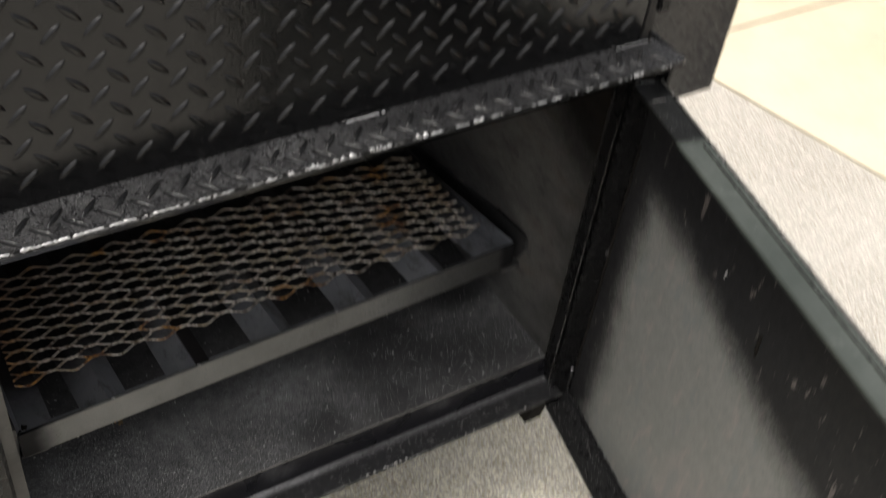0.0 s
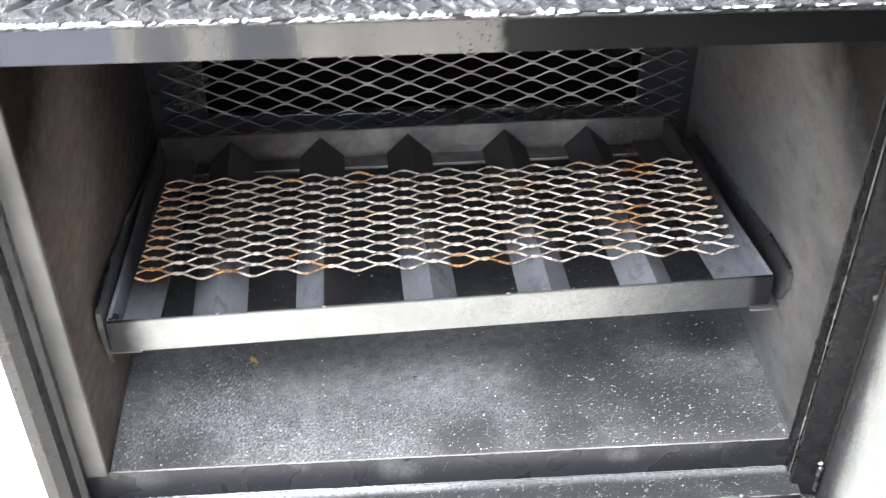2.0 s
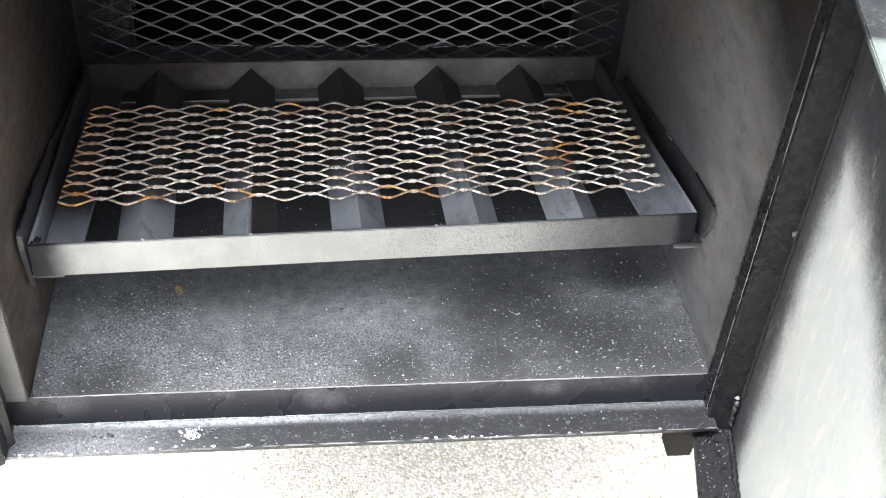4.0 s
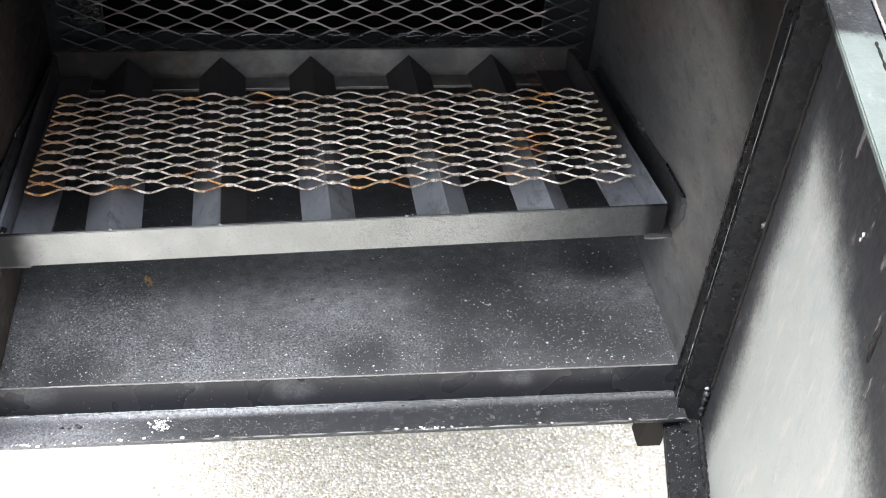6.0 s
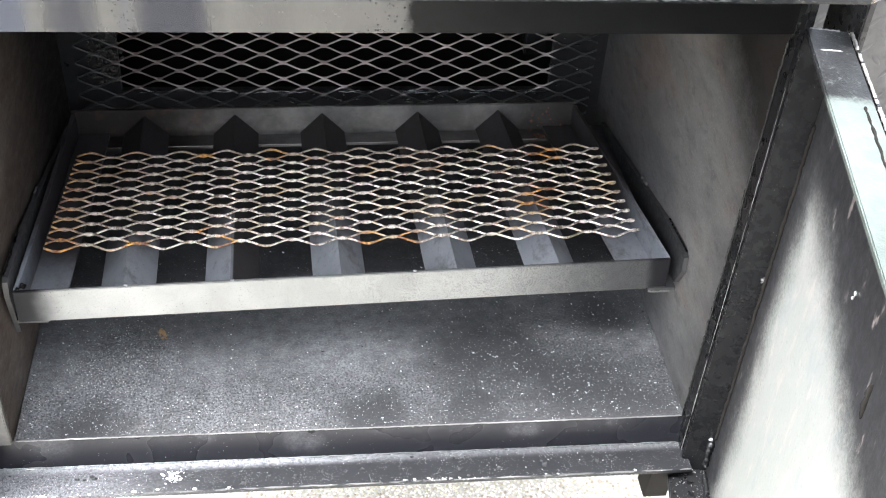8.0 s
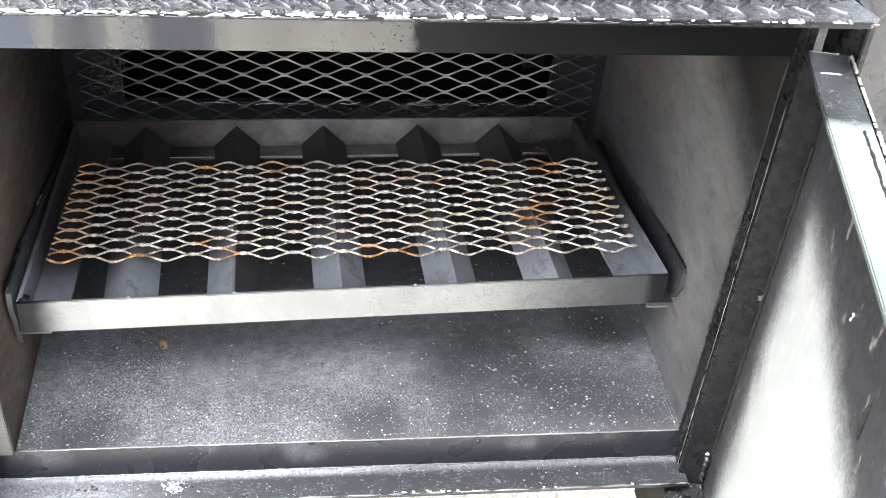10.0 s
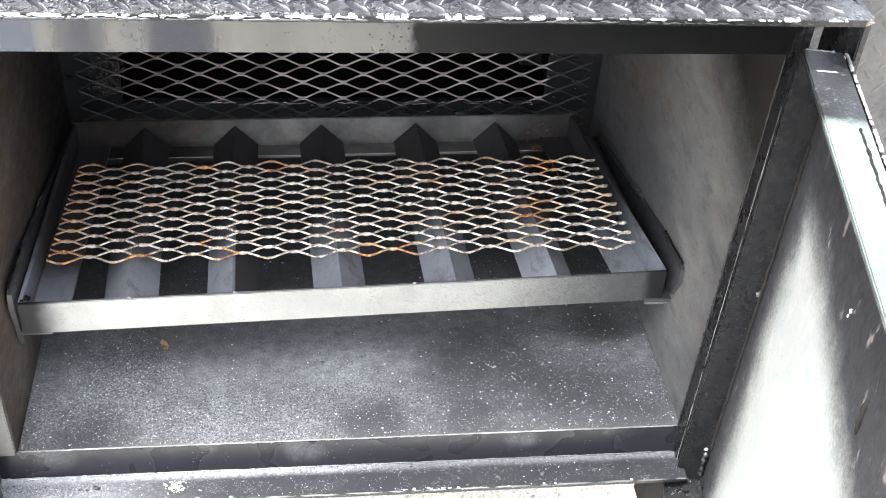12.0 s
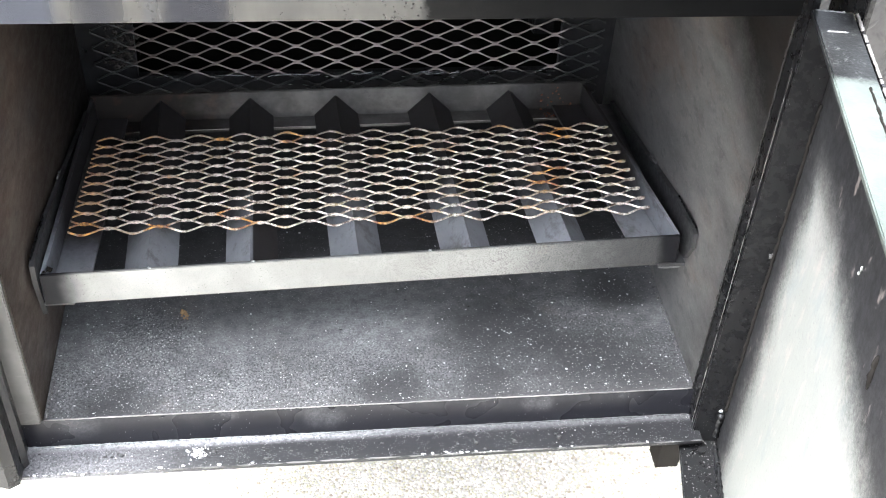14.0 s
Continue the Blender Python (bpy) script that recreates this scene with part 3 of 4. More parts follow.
def screen_steel():
    """Heat-greyed in the middle, darker towards the latch side, black paint over its welded border."""
    n = Nodes("expanded steel with a black painted border")
    wob = n.math("MULTIPLY", n.math("SUBTRACT", n.noise(40, 4), 0.5), 0.03)
    side = n.ramp(n.math("ADD", n.math("ABSOLUTE", n.math("SUBTRACT", n.axis(0), 0.002)), wob), 0.268, 0.280)
    low = n.ramp(n.math("ADD", n.axis(2), wob), 0.094, 0.104, 1, 0)
    cover = n.math("MAXIMUM", side, low)
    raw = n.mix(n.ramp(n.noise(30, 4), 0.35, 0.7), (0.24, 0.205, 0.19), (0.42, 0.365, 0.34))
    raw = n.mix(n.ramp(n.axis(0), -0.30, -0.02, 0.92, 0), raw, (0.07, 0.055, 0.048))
    n.set("Base Color", n.mix(cover, raw, (0.022, 0.022, 0.021)))
    n.set("Metallic", n.math("MULTIPLY", n.math("SUBTRACT", 1.0, cover), 0.4))
    n.set("Roughness", 0.45)
    n.bump(n.noise(300, 3), 0.2, 0.0005)
    return n.mat


SCREEN_STEEL = screen_steel()
EDGE_SLAG = bar_steel("half painted weld", (0.03, 0.03, 0.03), (0.19, 0.186, 0.182), 0.3, 0.45)
RIM_BAR = rim_bar()
RAIL_STEEL = bar_steel("sooty angle iron", (0.010, 0.010, 0.010), (0.032, 0.032, 0.033), 0.0, 0.5)
BACK_BAR = back_bar()
CHIPPED = bar_steel("chipped enamel edge", (0.02, 0.02, 0.02), (0.12, 0.118, 0.115), 0.3, 0.5)
WORN = bar_steel("worn steel edge", (0.08, 0.076, 0.072), (0.22, 0.21, 0.20), 0.4, 0.5)
SOOT = plain("flat black soot", (0.010, 0.009, 0.008), 0.9)
SOOT.node_tree.nodes["Principled BSDF"].inputs["Specular IOR Level"].default_value = 0.08
SOOT_CRUST = plain("caked brown soot", (0.034, 0.029, 0.025), 1.0)
ASH = plain("white ash flake", (0.52, 0.52, 0.51), 0.7)
CINDER = plain("dark cinder", (0.03, 0.03, 0.03), 0.6)
RUST = plain("brown rust flake", (0.24, 0.155, 0.075), 0.85)
RUST_DARK = plain("red brown rust", (0.13, 0.045, 0.022), 0.85)
MORTAR = plain("grey mortar", (0.34, 0.30, 0.25), 0.95)
WHITE_METAL = plain("white painted metal", (0.75, 0.74, 0.72), 0.45)
CHROME = bar_steel("aluminium vent", (0.70, 0.71, 0.72), (0.85, 0.86, 0.87), 0.4, 0.4)
AGGREGATE, PEBBLE, CONCRETE, BRICK = aggregate(), pebble_stone(), smooth_concrete(), brick_clay()


# ---- mesh helpers ----
class Acc:
    """Vertices and faces gathered for one mesh."""

    def __init__(self):
        self.v, self.f = [], []

    def add(self, verts, faces):
        k = len(self.v)
        self.v += [tuple(p) for p in verts]
        self.f += [tuple(i + k for i in face) for face in faces]
        return self


def mesh_of(name, shape, material, smooth=False):
    me = bpy.data.meshes.new(name)
    if isinstance(shape, Acc):
        me.from_pydata(shape.v, [], shape.f)
    else:
        bmesh.ops.recalc_face_normals(shape, faces=shape.faces)
        shape.to_mesh(me)
        shape.free()
    me.materials.append(material)
    if smooth:
        me.polygons.foreach_set("use_smooth", [True] * len(me.polygons))
    me.update()
    return me


def part(name, shape, material, parent, label="", smooth=False):
    """One mesh object under a thing or a part; shapes of a thing are given in the world's own metres."""
    ob = new(name, mesh_of(name, shape, material, smooth))
    ob.parent = parent
    if parent.type == "EMPTY":
        ob.matrix_parent_inverse = parent.matrix_basis.inverted()
    if label:
        tagged(ob, label)
    return ob


def thing(name, place, label, category, group="", kind=""):
    ob = new(name)
    ob.empty_display_size = 0.05
    ob.matrix_basis = Matrix.Translation(place)
    return tagged(ob, label, category, group, kind)


def slab(x0, x1, y0, y1, z0, z1, bevel=0.0012, bm=None, m=None):
    """A bar or plate between two corners, with broken edges."""
    bm = bm or bmesh.new()
    made = bmesh.ops.create_cube(bm, size=1)["verts"]
    bmesh.ops.scale(bm, verts=made, vec=(x1 - x0, y1 - y0, z1 - z0))
    bmesh.ops.translate(bm, verts=made, vec=((x0 + x1) / 2, (y0 + y1) / 2, (z0 + z1) / 2))
    if bevel:
        edges = list({e for v in made for e in v.link_edges})
        made = [v for f in bmesh.ops.bevel(bm, geom=edges, offset=bevel, segments=2, affect="EDGES")["faces"] for v in f.verts] + made
    if m is not None:
        bmesh.ops.transform(bm, matrix=m, verts=list({v for v in made if v.is_valid}))
    return bm


def prism(loop, way, bm=None):
    """A profile, drawn as a loop of points, pushed along way."""
    bm = bm or bmesh.new()
    low = [bm.verts.new(p) for p in loop]
    top = [bm.verts.new(Vector(p) + Vector(way)) for p in loop]
    bm.faces.new(low)
    bm.faces.new(top[::-1])
    for k in range(len(loop)):
        bm.faces.new((low[k], top[k], top[k - 1], low[k - 1]))
    return bm


def plate_with_hole(x0, x1, z0, z1, hx0, hx1, hz0, hz1, y0, y1):
    """An upright plate with a rectangular opening through it."""
    bm = bmesh.new()
    out = [(x0, z0), (x1, z0), (x1, z1), (x0, z1)]
    hole = [(hx0, hz0), (hx1, hz0), (hx1, hz1), (hx0, hz1)]
    rings = [[bm.verts.new((x, y, z)) for x, z in ring] for y in (y0, y1) for ring in (out, hole)]
    for k in range(4):
        j = (k + 1) % 4
        bm.faces.new((rings[0][k], rings[0][j], rings[1][j], rings[1][k]))
        bm.faces.new((rings[2][k], rings[3][k], rings[3][j], rings[2][j]))
        bm.faces.new((rings[0][k], rings[2][k], rings[2][j], rings[0][j]))
        bm.faces.new((rings[1][k], rings[1][j], rings[3][j], rings[3][k]))
    return bm


def cylinder(a, b, r, sides=16, acc=None, r2=None):
    """A closed round bar from a to b."""
    acc = acc or Acc()
    a, b = Vector(a), Vector(b)
    turn = (b - a).to_track_quat("Z", "Y")
    r2 = r if r2 is None else r2
    ring = [turn @ Vector((math.cos(6.28319 * k / sides), math.sin(6.28319 * k / sides), 0)) for k in range(sides)]
    verts = [a + r * p for p in ring] + [b + r2 * p for p in ring]
    faces = [(k, (k + 1) % sides, sides + (k + 1) % sides, sides + k) for k in range(sides)]
    faces += [tuple(range(sides))[::-1], tuple(range(sides, 2 * sides))]
    return acc.add(verts, faces)


def lump(acc, p, r, rng, squash=(1, 1, 1)):
    """A small uneven bead."""
    top = [(0, 0, 1), (0, 0, -1)]
    ring = [(math.cos(1.0472 * k), math.sin(1.0472 * k), 0.35 * (-1) ** k) for k in range(6)]
    verts = []
    for q in top + ring:
        k = r * rng.uniform(0.7, 1.25)
        verts.append((p[0] + q[0] * k * squash[0], p[1] + q[1] * k * squash[1], p[2] + q[2] * k * squash[2]))
    faces = [(0, 2 + k, 2 + (k + 1) % 6) for k in range(6)] + [(1, 2 + (k + 1) % 6, 2 + k) for k in range(6)]
    acc.add(verts, faces)


def tread_lugs(origin, along, up, width, height, pitch=0.034, size=1.0, phase=(0.0, 0.0), tall=1.0, slim=1.0):
    """The raised lens-shaped lugs of tread plate, each turned across its neighbour."""
    acc = Acc()
    o, u, v = Vector(origin), Vector(along), Vector(up)
    n = u.cross(v)
    half, wide, high = 0.0145 * size, 0.0044 * size * slim, 0.0024 * size * tall
    rows = int(height / pitch * 2) + 2
    cols = int(width / pitch) + 2
    for j in range(rows):
        for i in range(cols):
            cx = (i + (0.5 if j % 2 else 0.0) + phase[0]) * pitch
            cy = (j * 0.5 + phase[1]) * pitch
            if not (half * 0.75 < cx < width - half * 0.75 and half * 0.75 < cy < height - half * 0.75):
                continue
            s = 1 if j % 2 else -1
            a = Vector((0.7071, 0.7071 * s))
            b = Vector((-a.y, a.x))
            verts = []
            for k in range(12):
                ck, sk = math.cos(0.5235988 * k), math.sin(0.5235988 * k)
                for p, q, h in ((ck, sk * abs(sk) ** 0.4, 0.0), (ck * 0.82, sk * abs(sk) ** 0.3 * 0.66, 0.62), (ck * 0.55, sk * 0.30, 0.94)):
                    x = cx + a.x * p * half + b.x * q * wide
                    y = cy + a.y * p * half + b.y * q * wide
                    verts.append(o + u * x + v * y + n * (h * high))
            verts.append(o + u * cx + v * cy + n * high)
            faces = []
            for k in range(12):
                c, d = 3 * k, 3 * ((k + 1) % 12)
                faces += [(c, d, d + 1, c + 1), (c + 1, d + 1, d + 2, c + 2), (c + 2, d + 2, 36)]
            acc.add(verts, faces)
    return acc


rng = random.Random(5)

def crust(a, b, r, n, acc=None):
    """A lumpy crust of weld spatter between two points."""
    acc = acc or Acc()
    a, b = Vector(a), Vector(b)
    for k in range(n):
        p = a.lerp(b, rng.random()) + Vector((rng.uniform(-r, r), rng.uniform(-r, r), rng.uniform(-r, r))) * 0.6
        lump(acc, p, r * rng.uniform(0.35, 0.7), rng)
    return acc


def bead(a, b, r, n=24):
    """A rippled weld bead laid from a to b."""
    acc = Acc()
    a, b = Vector(a), Vector(b)
    turn = (b - a).to_track_quat("Z", "Y")
    for k in range(n + 1):
        f = k / n
        rr = r * (0.25 if k in (0, n) else rng.uniform(0.75, 1.2))
        c = a.lerp(b, f) + turn @ Vector((rng.uniform(-0.3, 0.3) * r, rng.uniform(-0.3, 0.3) * r, 0))
        acc.v += [tuple(c + turn @ Vector((math.cos(e * 1.0472) * rr, math.sin(e * 1.0472) * rr, 0))) for e in range(6)]
        if k:
            o = 6 * (k - 1)
            acc.f += [(o + e, o + (e + 1) % 6, o + 6 + (e + 1) % 6, o + 6 + e) for e in range(6)]
    acc.f += [(5, 4, 3, 2, 1, 0), tuple(6 * n + e for e in range(6))]
    return acc


LWD, SWD = 0.0508, 0.0234


def expanded_strands(cells, strands, m, lwd=LWD, swd=SWD, wide=0.0030, thick=0.0026, high=0.0012, seed=1, bow=0.5, knuckle=0.0, taper=0.0, twist=0.35, first=1, tip=-0.7):
    """Expanded metal as one wavy, round-shouldered strand after another; neighbours meet at the knuckles."""
    rng = random.Random(seed)
    q = swd / 4
    made = []
    steps, sides = 14, 8
    for s in range(strands):
        acc = Acc()
        total = int(cells * steps)
        sign = 1 if s % 2 == 0 else -1
        dev = rng.uniform(-0.0005, 0.0005)
        lean = rng.uniform(-0.12, 0.12)
        shrink = 1 - taper * s / strands
        for k in range(first, total):
            x = (cells * lwd / 2) + (k / steps * lwd - cells * lwd / 2) * shrink
            c = (1 - bow) * (abs((k / steps) % 1.0 - 0.5) * 4 - 1) + bow * math.cos(6.283185 * k / steps)
            c = max(-1, min(1, c * 1.06))
            y = s * 2 * q + sign * q * c + dev * math.sin(k * 0.37 + s)
            z = high * sign * c
            tilt = tip + lean + twist * sign * math.sin(6.283185 * k / steps)
            w = wide * (1 + knuckle * abs(c) ** 6)
            ca, sa = math.cos(tilt), math.sin(tilt)
            for e in range(sides):
                a = 6.283185 * (e + 0.5) / sides
                dy, dz = math.copysign(abs(math.cos(a)) ** 0.6, math.cos(a)) * w / 2, math.copysign(abs(math.sin(a)) ** 0.6, math.sin(a)) * thick / 2
                acc.v.append(tuple(m @ Vector((x, y + dy * ca - dz * sa, z + dy * sa + dz * ca))))
            if k > first:
                b = sides * (k - first - 1)
                acc.f += [(b + e, b + (e + 1) % sides, b + sides + (e + 1) % sides, b + sides + e) for e in range(sides)]
        b = sides * (total - first - 1)
        acc.f += [tuple(range(sides))[::-1], tuple(b + e for e in range(sides))]
        made.append(acc)
    return made


# ---- ground ----
GROUND = -0.35
JOINT = 0.905


def edge_x(y, gap=0.0):
    """The slanting joint beside the aggregate slab."""
    return 1.402 - 0.26 * (y - 0.85) + gap


def paving(name, corners, material, label, top=GROUND, kind="pavement"):
    bm = prism([(x, y, top - 0.1) for x, y in corners], (0, 0, 0.1))
    return tagged(new(name, mesh_of(name, bm, material)), label, kind, kind="structure")


ground = paving("ground", ((-40, -40), (edge_x(-40), -40), (edge_x(JOINT), JOINT), (-40, JOINT)), AGGREGATE, "pale exposed aggregate concrete with reddish spills", GROUND, "ground")
tan = "tan brushed concrete slab with open joints"
paving("pavement", ((edge_x(-40, 0.008), -40), (40, -40), (40, JOINT - 0.002), (edge_x(JOINT, 0.008), JOINT - 0.002)), CONCRETE, tan, GROUND + 0.002)
paving("pavement", ((edge_x(JOINT, 0.008), JOINT + 0.006), (40, JOINT + 0.006), (40, 40), (edge_x(JOINT, 0.008), 40)), CONCRETE, tan, GROUND + 0.002)
paving("pavement", ((-40, JOINT + 0.006), (edge_x(JOINT), JOINT + 0.006), (edge_x(JOINT), 40), (-40, 40)), CONCRETE, tan, GROUND + 0.002)
tagged(new("ground_bed", mesh_of("ground_bed", slab(-60, 60, -60, 60, GROUND - 0.2, GROUND - 0.02, 0), MORTAR)),
       "dark soil showing in the joints between slabs", "ground", kind="structure")

# ---- the smoker: firebox, chamber front, door ----
XL, XR, BACK = -0.333, 0.342, 0.487
smoker = thing("smoker", (0, 0.25, GROUND), "black painted steel barbecue smoker with its firebox door open", "smoker")


LEAN = 0.022


def leaning(ob):
    """The latch side of the firebox stands a little out of plumb."""
    for v in ob.data.vertices:
        v.co.x -= LEAN * max(0.0, v.co.z)
    return ob


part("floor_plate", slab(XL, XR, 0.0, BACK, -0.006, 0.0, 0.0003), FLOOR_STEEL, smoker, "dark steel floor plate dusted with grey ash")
leaning(part("side_wall", slab(XL - 0.006, XL, 0.0, BACK + 0.006, -0.034, 0.5, 0.0008), WALL_BROWN, smoker, "brown sooty steel side wall with shade in its colour"))
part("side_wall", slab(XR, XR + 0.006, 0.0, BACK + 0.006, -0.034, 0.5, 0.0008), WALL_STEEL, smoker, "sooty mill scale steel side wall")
part("back_wall", plate_with_hole(XL - 0.014, XR, -0.03, 0.5, -0.268, 0.272, 0.098, 0.42, BACK, BACK + 0.006), PAINT_SATIN, smoker, "black painted back wall with a wide flue opening")
part("top_plate", slab(XL - 0.022, XR + 0.006, -0.008, BACK + 0.006, 0.5005, 0.506, 0.0008), WALL_STEEL, smoker)
part("bottom_plate", slab(XL - 0.006, XR + 0.006, 0.006, BACK, -0.036, -0.03, 0.0008), PAINT_SATIN, smoker)
flue = slab(-0.30, 0.30, BACK + 0.007, 0.866, 0.06, 0.46, 0)
bmesh.ops.delete(flue, geom=[min(flue.faces, key=lambda f: f.calc_center_median().y)], context="FACES_ONLY")
part("flue_throat", flue, SOOT, smoker, "soot black throat behind the screen")

# Frame round the opening.
part("threshold", prism([(XL - 0.03, -0.0004, -0.0004), (XL - 0.03, -0.0062, -0.0345), (XL - 0.03, 0.004, -0.0345), (XL - 0.03, 0.004, -0.0065), (XL - 0.03, -0.0001, -0.0065), (XL - 0.03, -0.0001, -0.0004)], (XR - XL + 0.034, 0, 0)), SCUFFED, smoker, "black threshold plate, scuffed along its top edge")
part("sill_bar", slab(-0.372, 0.346, -0.0435, -0.0065, -0.040, -0.0345, 0.0008), DUSTY, smoker, "black sill bar under a drift of pale dust")
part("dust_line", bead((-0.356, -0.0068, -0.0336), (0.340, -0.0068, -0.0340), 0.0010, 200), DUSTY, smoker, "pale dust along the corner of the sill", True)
rng = random.Random(21)


def chipped(a, b, r, longest, shortest, gap):
    """Bare metal showing through in short lengths along an edge."""
    acc = Acc()
    a, b = Vector(a), Vector(b)
    full, at = (b - a).length, 0.0
    while at < full:
        end = min(full, at + rng.uniform(shortest, longest))
        piece = bead(a.lerp(b, at / full), a.lerp(b, end / full), r * rng.uniform(0.7, 1.2), max(3, int((end - at) / 0.006)))
        acc.add(piece.v, piece.f)
        at = end + rng.uniform(0.0, gap)
    return acc


part("worn_edge", bead((-0.332, -0.0002, -0.0001), (0.341, -0.0002, 0.0001), 0.0007, 180), WORN, smoker, "worn grey edge of the threshold", True)
part("worn_edge", chipped((XR - 0.0009, -0.0172, -0.04), (XR - 0.0009, -0.0172, 0.41), 0.0004, 0.14, 0.02, 0.006), WORN, smoker, "worn brownish edge of the jamb", True)
part("sill_edge", chipped((-0.37, -0.0432, -0.0345), (0.345, -0.0432, -0.0345), 0.0009, 0.04, 0.004, 0.012), CHIPPED, smoker, "chipped front edge of the sill", True)
part("caulk_bead", bead((XR - 0.002, -0.001, 0.0), (XR - 0.002, -0.001, 0.445), 0.0013, 140), PAINT, smoker, "rough painted weld beside the jamb", True)
leaning(part("jamb", slab(-0.3575, XL - 0.001, -0.006, -0.0005, 0.0, 0.50, 0.001), bar_steel("greyed bare flat bar", (0.05, 0.049, 0.047), (0.105, 0.103, 0.099), 0.4, 0.45), smoker, "bare grey flat bar beside the opening"))
leaning(part("outer_jamb", prism([(-0.3525, -0.0065, -0.034), (-0.3525, -0.052, -0.034), (-0.362, -0.058, -0.034), (-0.374, -0.054, -0.034), (-0.374, -0.0065, -0.034)], (0, 0, 0.534)), PAINT, smoker, "black rim on the latch side"))
leaning(part("outer_jamb_bead", prism([(-0.3522, -0.022, -0.033), (-0.3475, -0.028, -0.033), (-0.3522, -0.034, -0.033)], (0, 0, 0.53)), PAINT_SATIN, smoker))
part("jamb", slab(XR - 0.0015, XR + 0.008, -0.018, -0.0005, -0.046, 0.50, 0.0026), PAINT, smoker, "black jamb bar beside the hinges")
part("lintel", slab(XL - 0.038, XR + 0.008, -0.006, -0.0005, 0.4508, 0.4995, 0.001), LINTEL, smoker, "shiny flat bar over the opening, bright and black reflections painted on")

tagged(part("corner_weld", crust((XL + 0.003, 0.002, 0.0006), (XL + 0.003, 0.055, 0.0006), 0.0024, 46), EDGE_SLAG, smoker, "rough weld in the corner of the floor", True), kind="stuff")
tagged(part("corner_weld", crust((XR - 0.003, 0.06, 0.0006), (XR - 0.003, 0.15, 0.0006), 0.0022, 44), EDGE_SLAG, smoker, "rough weld in the corner of the floor", True), kind="stuff")

# Tread plate ledge with a cut corner.
LEDGE_Z = 0.512
part("ledge", prism([(-0.46, -0.012, LEDGE_Z - 0.006), (-0.46, -0.057, LEDGE_Z - 0.006), (0.366, -0.060, LEDGE_Z - 0.006), (0.374, -0.055, LEDGE_Z - 0.006), (0.362, -0.012, LEDGE_Z - 0.006)], (0, 0, 0.006)), PAINT_GRIT, smoker, "glossy black tread plate ledge")
tagged(part("tread_pattern", tread_lugs((-0.46, -0.0585, LEDGE_Z), (1, 0, 0), (0, 1, 0), 0.82, 0.046, 0.0275, size=0.9, phase=(0.2, 0.40), tall=1.7, slim=0.7), PAINT_LUG, smoker, smooth=True), kind="stuff")
part("cut_edge", prism([(-0.46, -0.0573, LEDGE_Z - 0.0058), (0.366, -0.0603, LEDGE_Z - 0.0058), (0.366, -0.0600, LEDGE_Z - 0.0058), (-0.46, -0.0570, LEDGE_Z - 0.0058)], (0, 0, 0.0046)), PAINT, smoker, "black cut edge of the ledge")
rng = random.Random(5)


def ragged(x0, x1, y, z, low, high, longest, gap, acc):
    """Torn flakes of slag along a cut edge: strips of uneven width with gaps between them."""
    x = x0
    while x < x1:
        end = x + rng.uniform(0.3, 1.0) ** 2 * longest
        steps = max(3, int((end - x) / 0.0016))
        tall = rng.uniform(low, high)
        verts = []
        for k in range(steps + 1):
            u = x + (end - x) * k / steps
            h = tall * (0.25 if k in (0, steps) else rng.uniform(0.55, 1.25))
            mid = z + rng.uniform(-0.4, 0.4) * tall
            out = y - 0.0006 - rng.uniform(0.2, 0.8) * h
            verts += [(u, y, mid - h), (u, out, mid - 0.2 * h), (u, out + 0.4 * h, mid + 0.7 * h), (u, y + 0.0012, mid + h)]
        acc.add(verts, [(4 * k + e, 4 * k + e + 1, 4 * k + e + 5, 4 * k + e + 4) for k in range(steps) for e in range(3)])
        x = end + rng.uniform(0.05, 1.0) ** 2 * gap


# spatter: bright slag that also stands in for glints on the edge.
spatter, dull, drips = Acc(), Acc(), Acc()
ragged(-0.455, 0.05, -0.0580, LEDGE_Z - 0.0018, 0.0007, 0.0020, 0.026, 0.016, spatter)
ragged(-0.455, 0.366, -0.0588, LEDGE_Z - 0.0030, 0.0005, 0.0011, 0.018, 0.020, dull)
ragged(0.05, 0.366, -0.0597, LEDGE_Z - 0.0012, 0.0005, 0.0016, 0.016, 0.022, spatter)
ragged(-0.455, 0.366, -0.0592, LEDGE_Z - 0.0042, 0.0006, 0.0014, 0.030, 0.010, drips)
tagged(part("ledge_crust", dull, EDGE_SLAG, smoker, "grey half painted slag along the cut edge", True), kind="stuff")
tagged(part("ledge_slag", drips, PAINT_SATIN, smoker, "black painted slag beads along the cut edge", True), kind="stuff")
tagged(part("ledge_spatter", spatter, SLAG, smoker, "bright slag beads and painted glints along the cut edge", True), kind="stuff")

for x0, x1 in ((-0.008, 0.042), (0.305, 0.358)):
    part("weld_bead", bead((x0, -0.0145, LEDGE_Z + 0.001), (x1, -0.0145, LEDGE_Z + 0.001), 0.0026), PAINT_TREAD, smoker, "painted weld bead", True)
    part("weld_bead", bead((x0 + 0.004, -0.0172, LEDGE_Z + 0.0022), (x1 - 0.004, -0.0165, LEDGE_Z + 0.0018), 0.0009), SLAG, smoker, "silvery weld bead", True)

# Chamber front above the ledge.
part("front_panel", slab(-0.60, 0.344, -0.012, -0.006, LEDGE_Z - 0.004, 1.02, 0.0006), PAINT_TREAD, smoker, "glossy black tread plate chamber front")
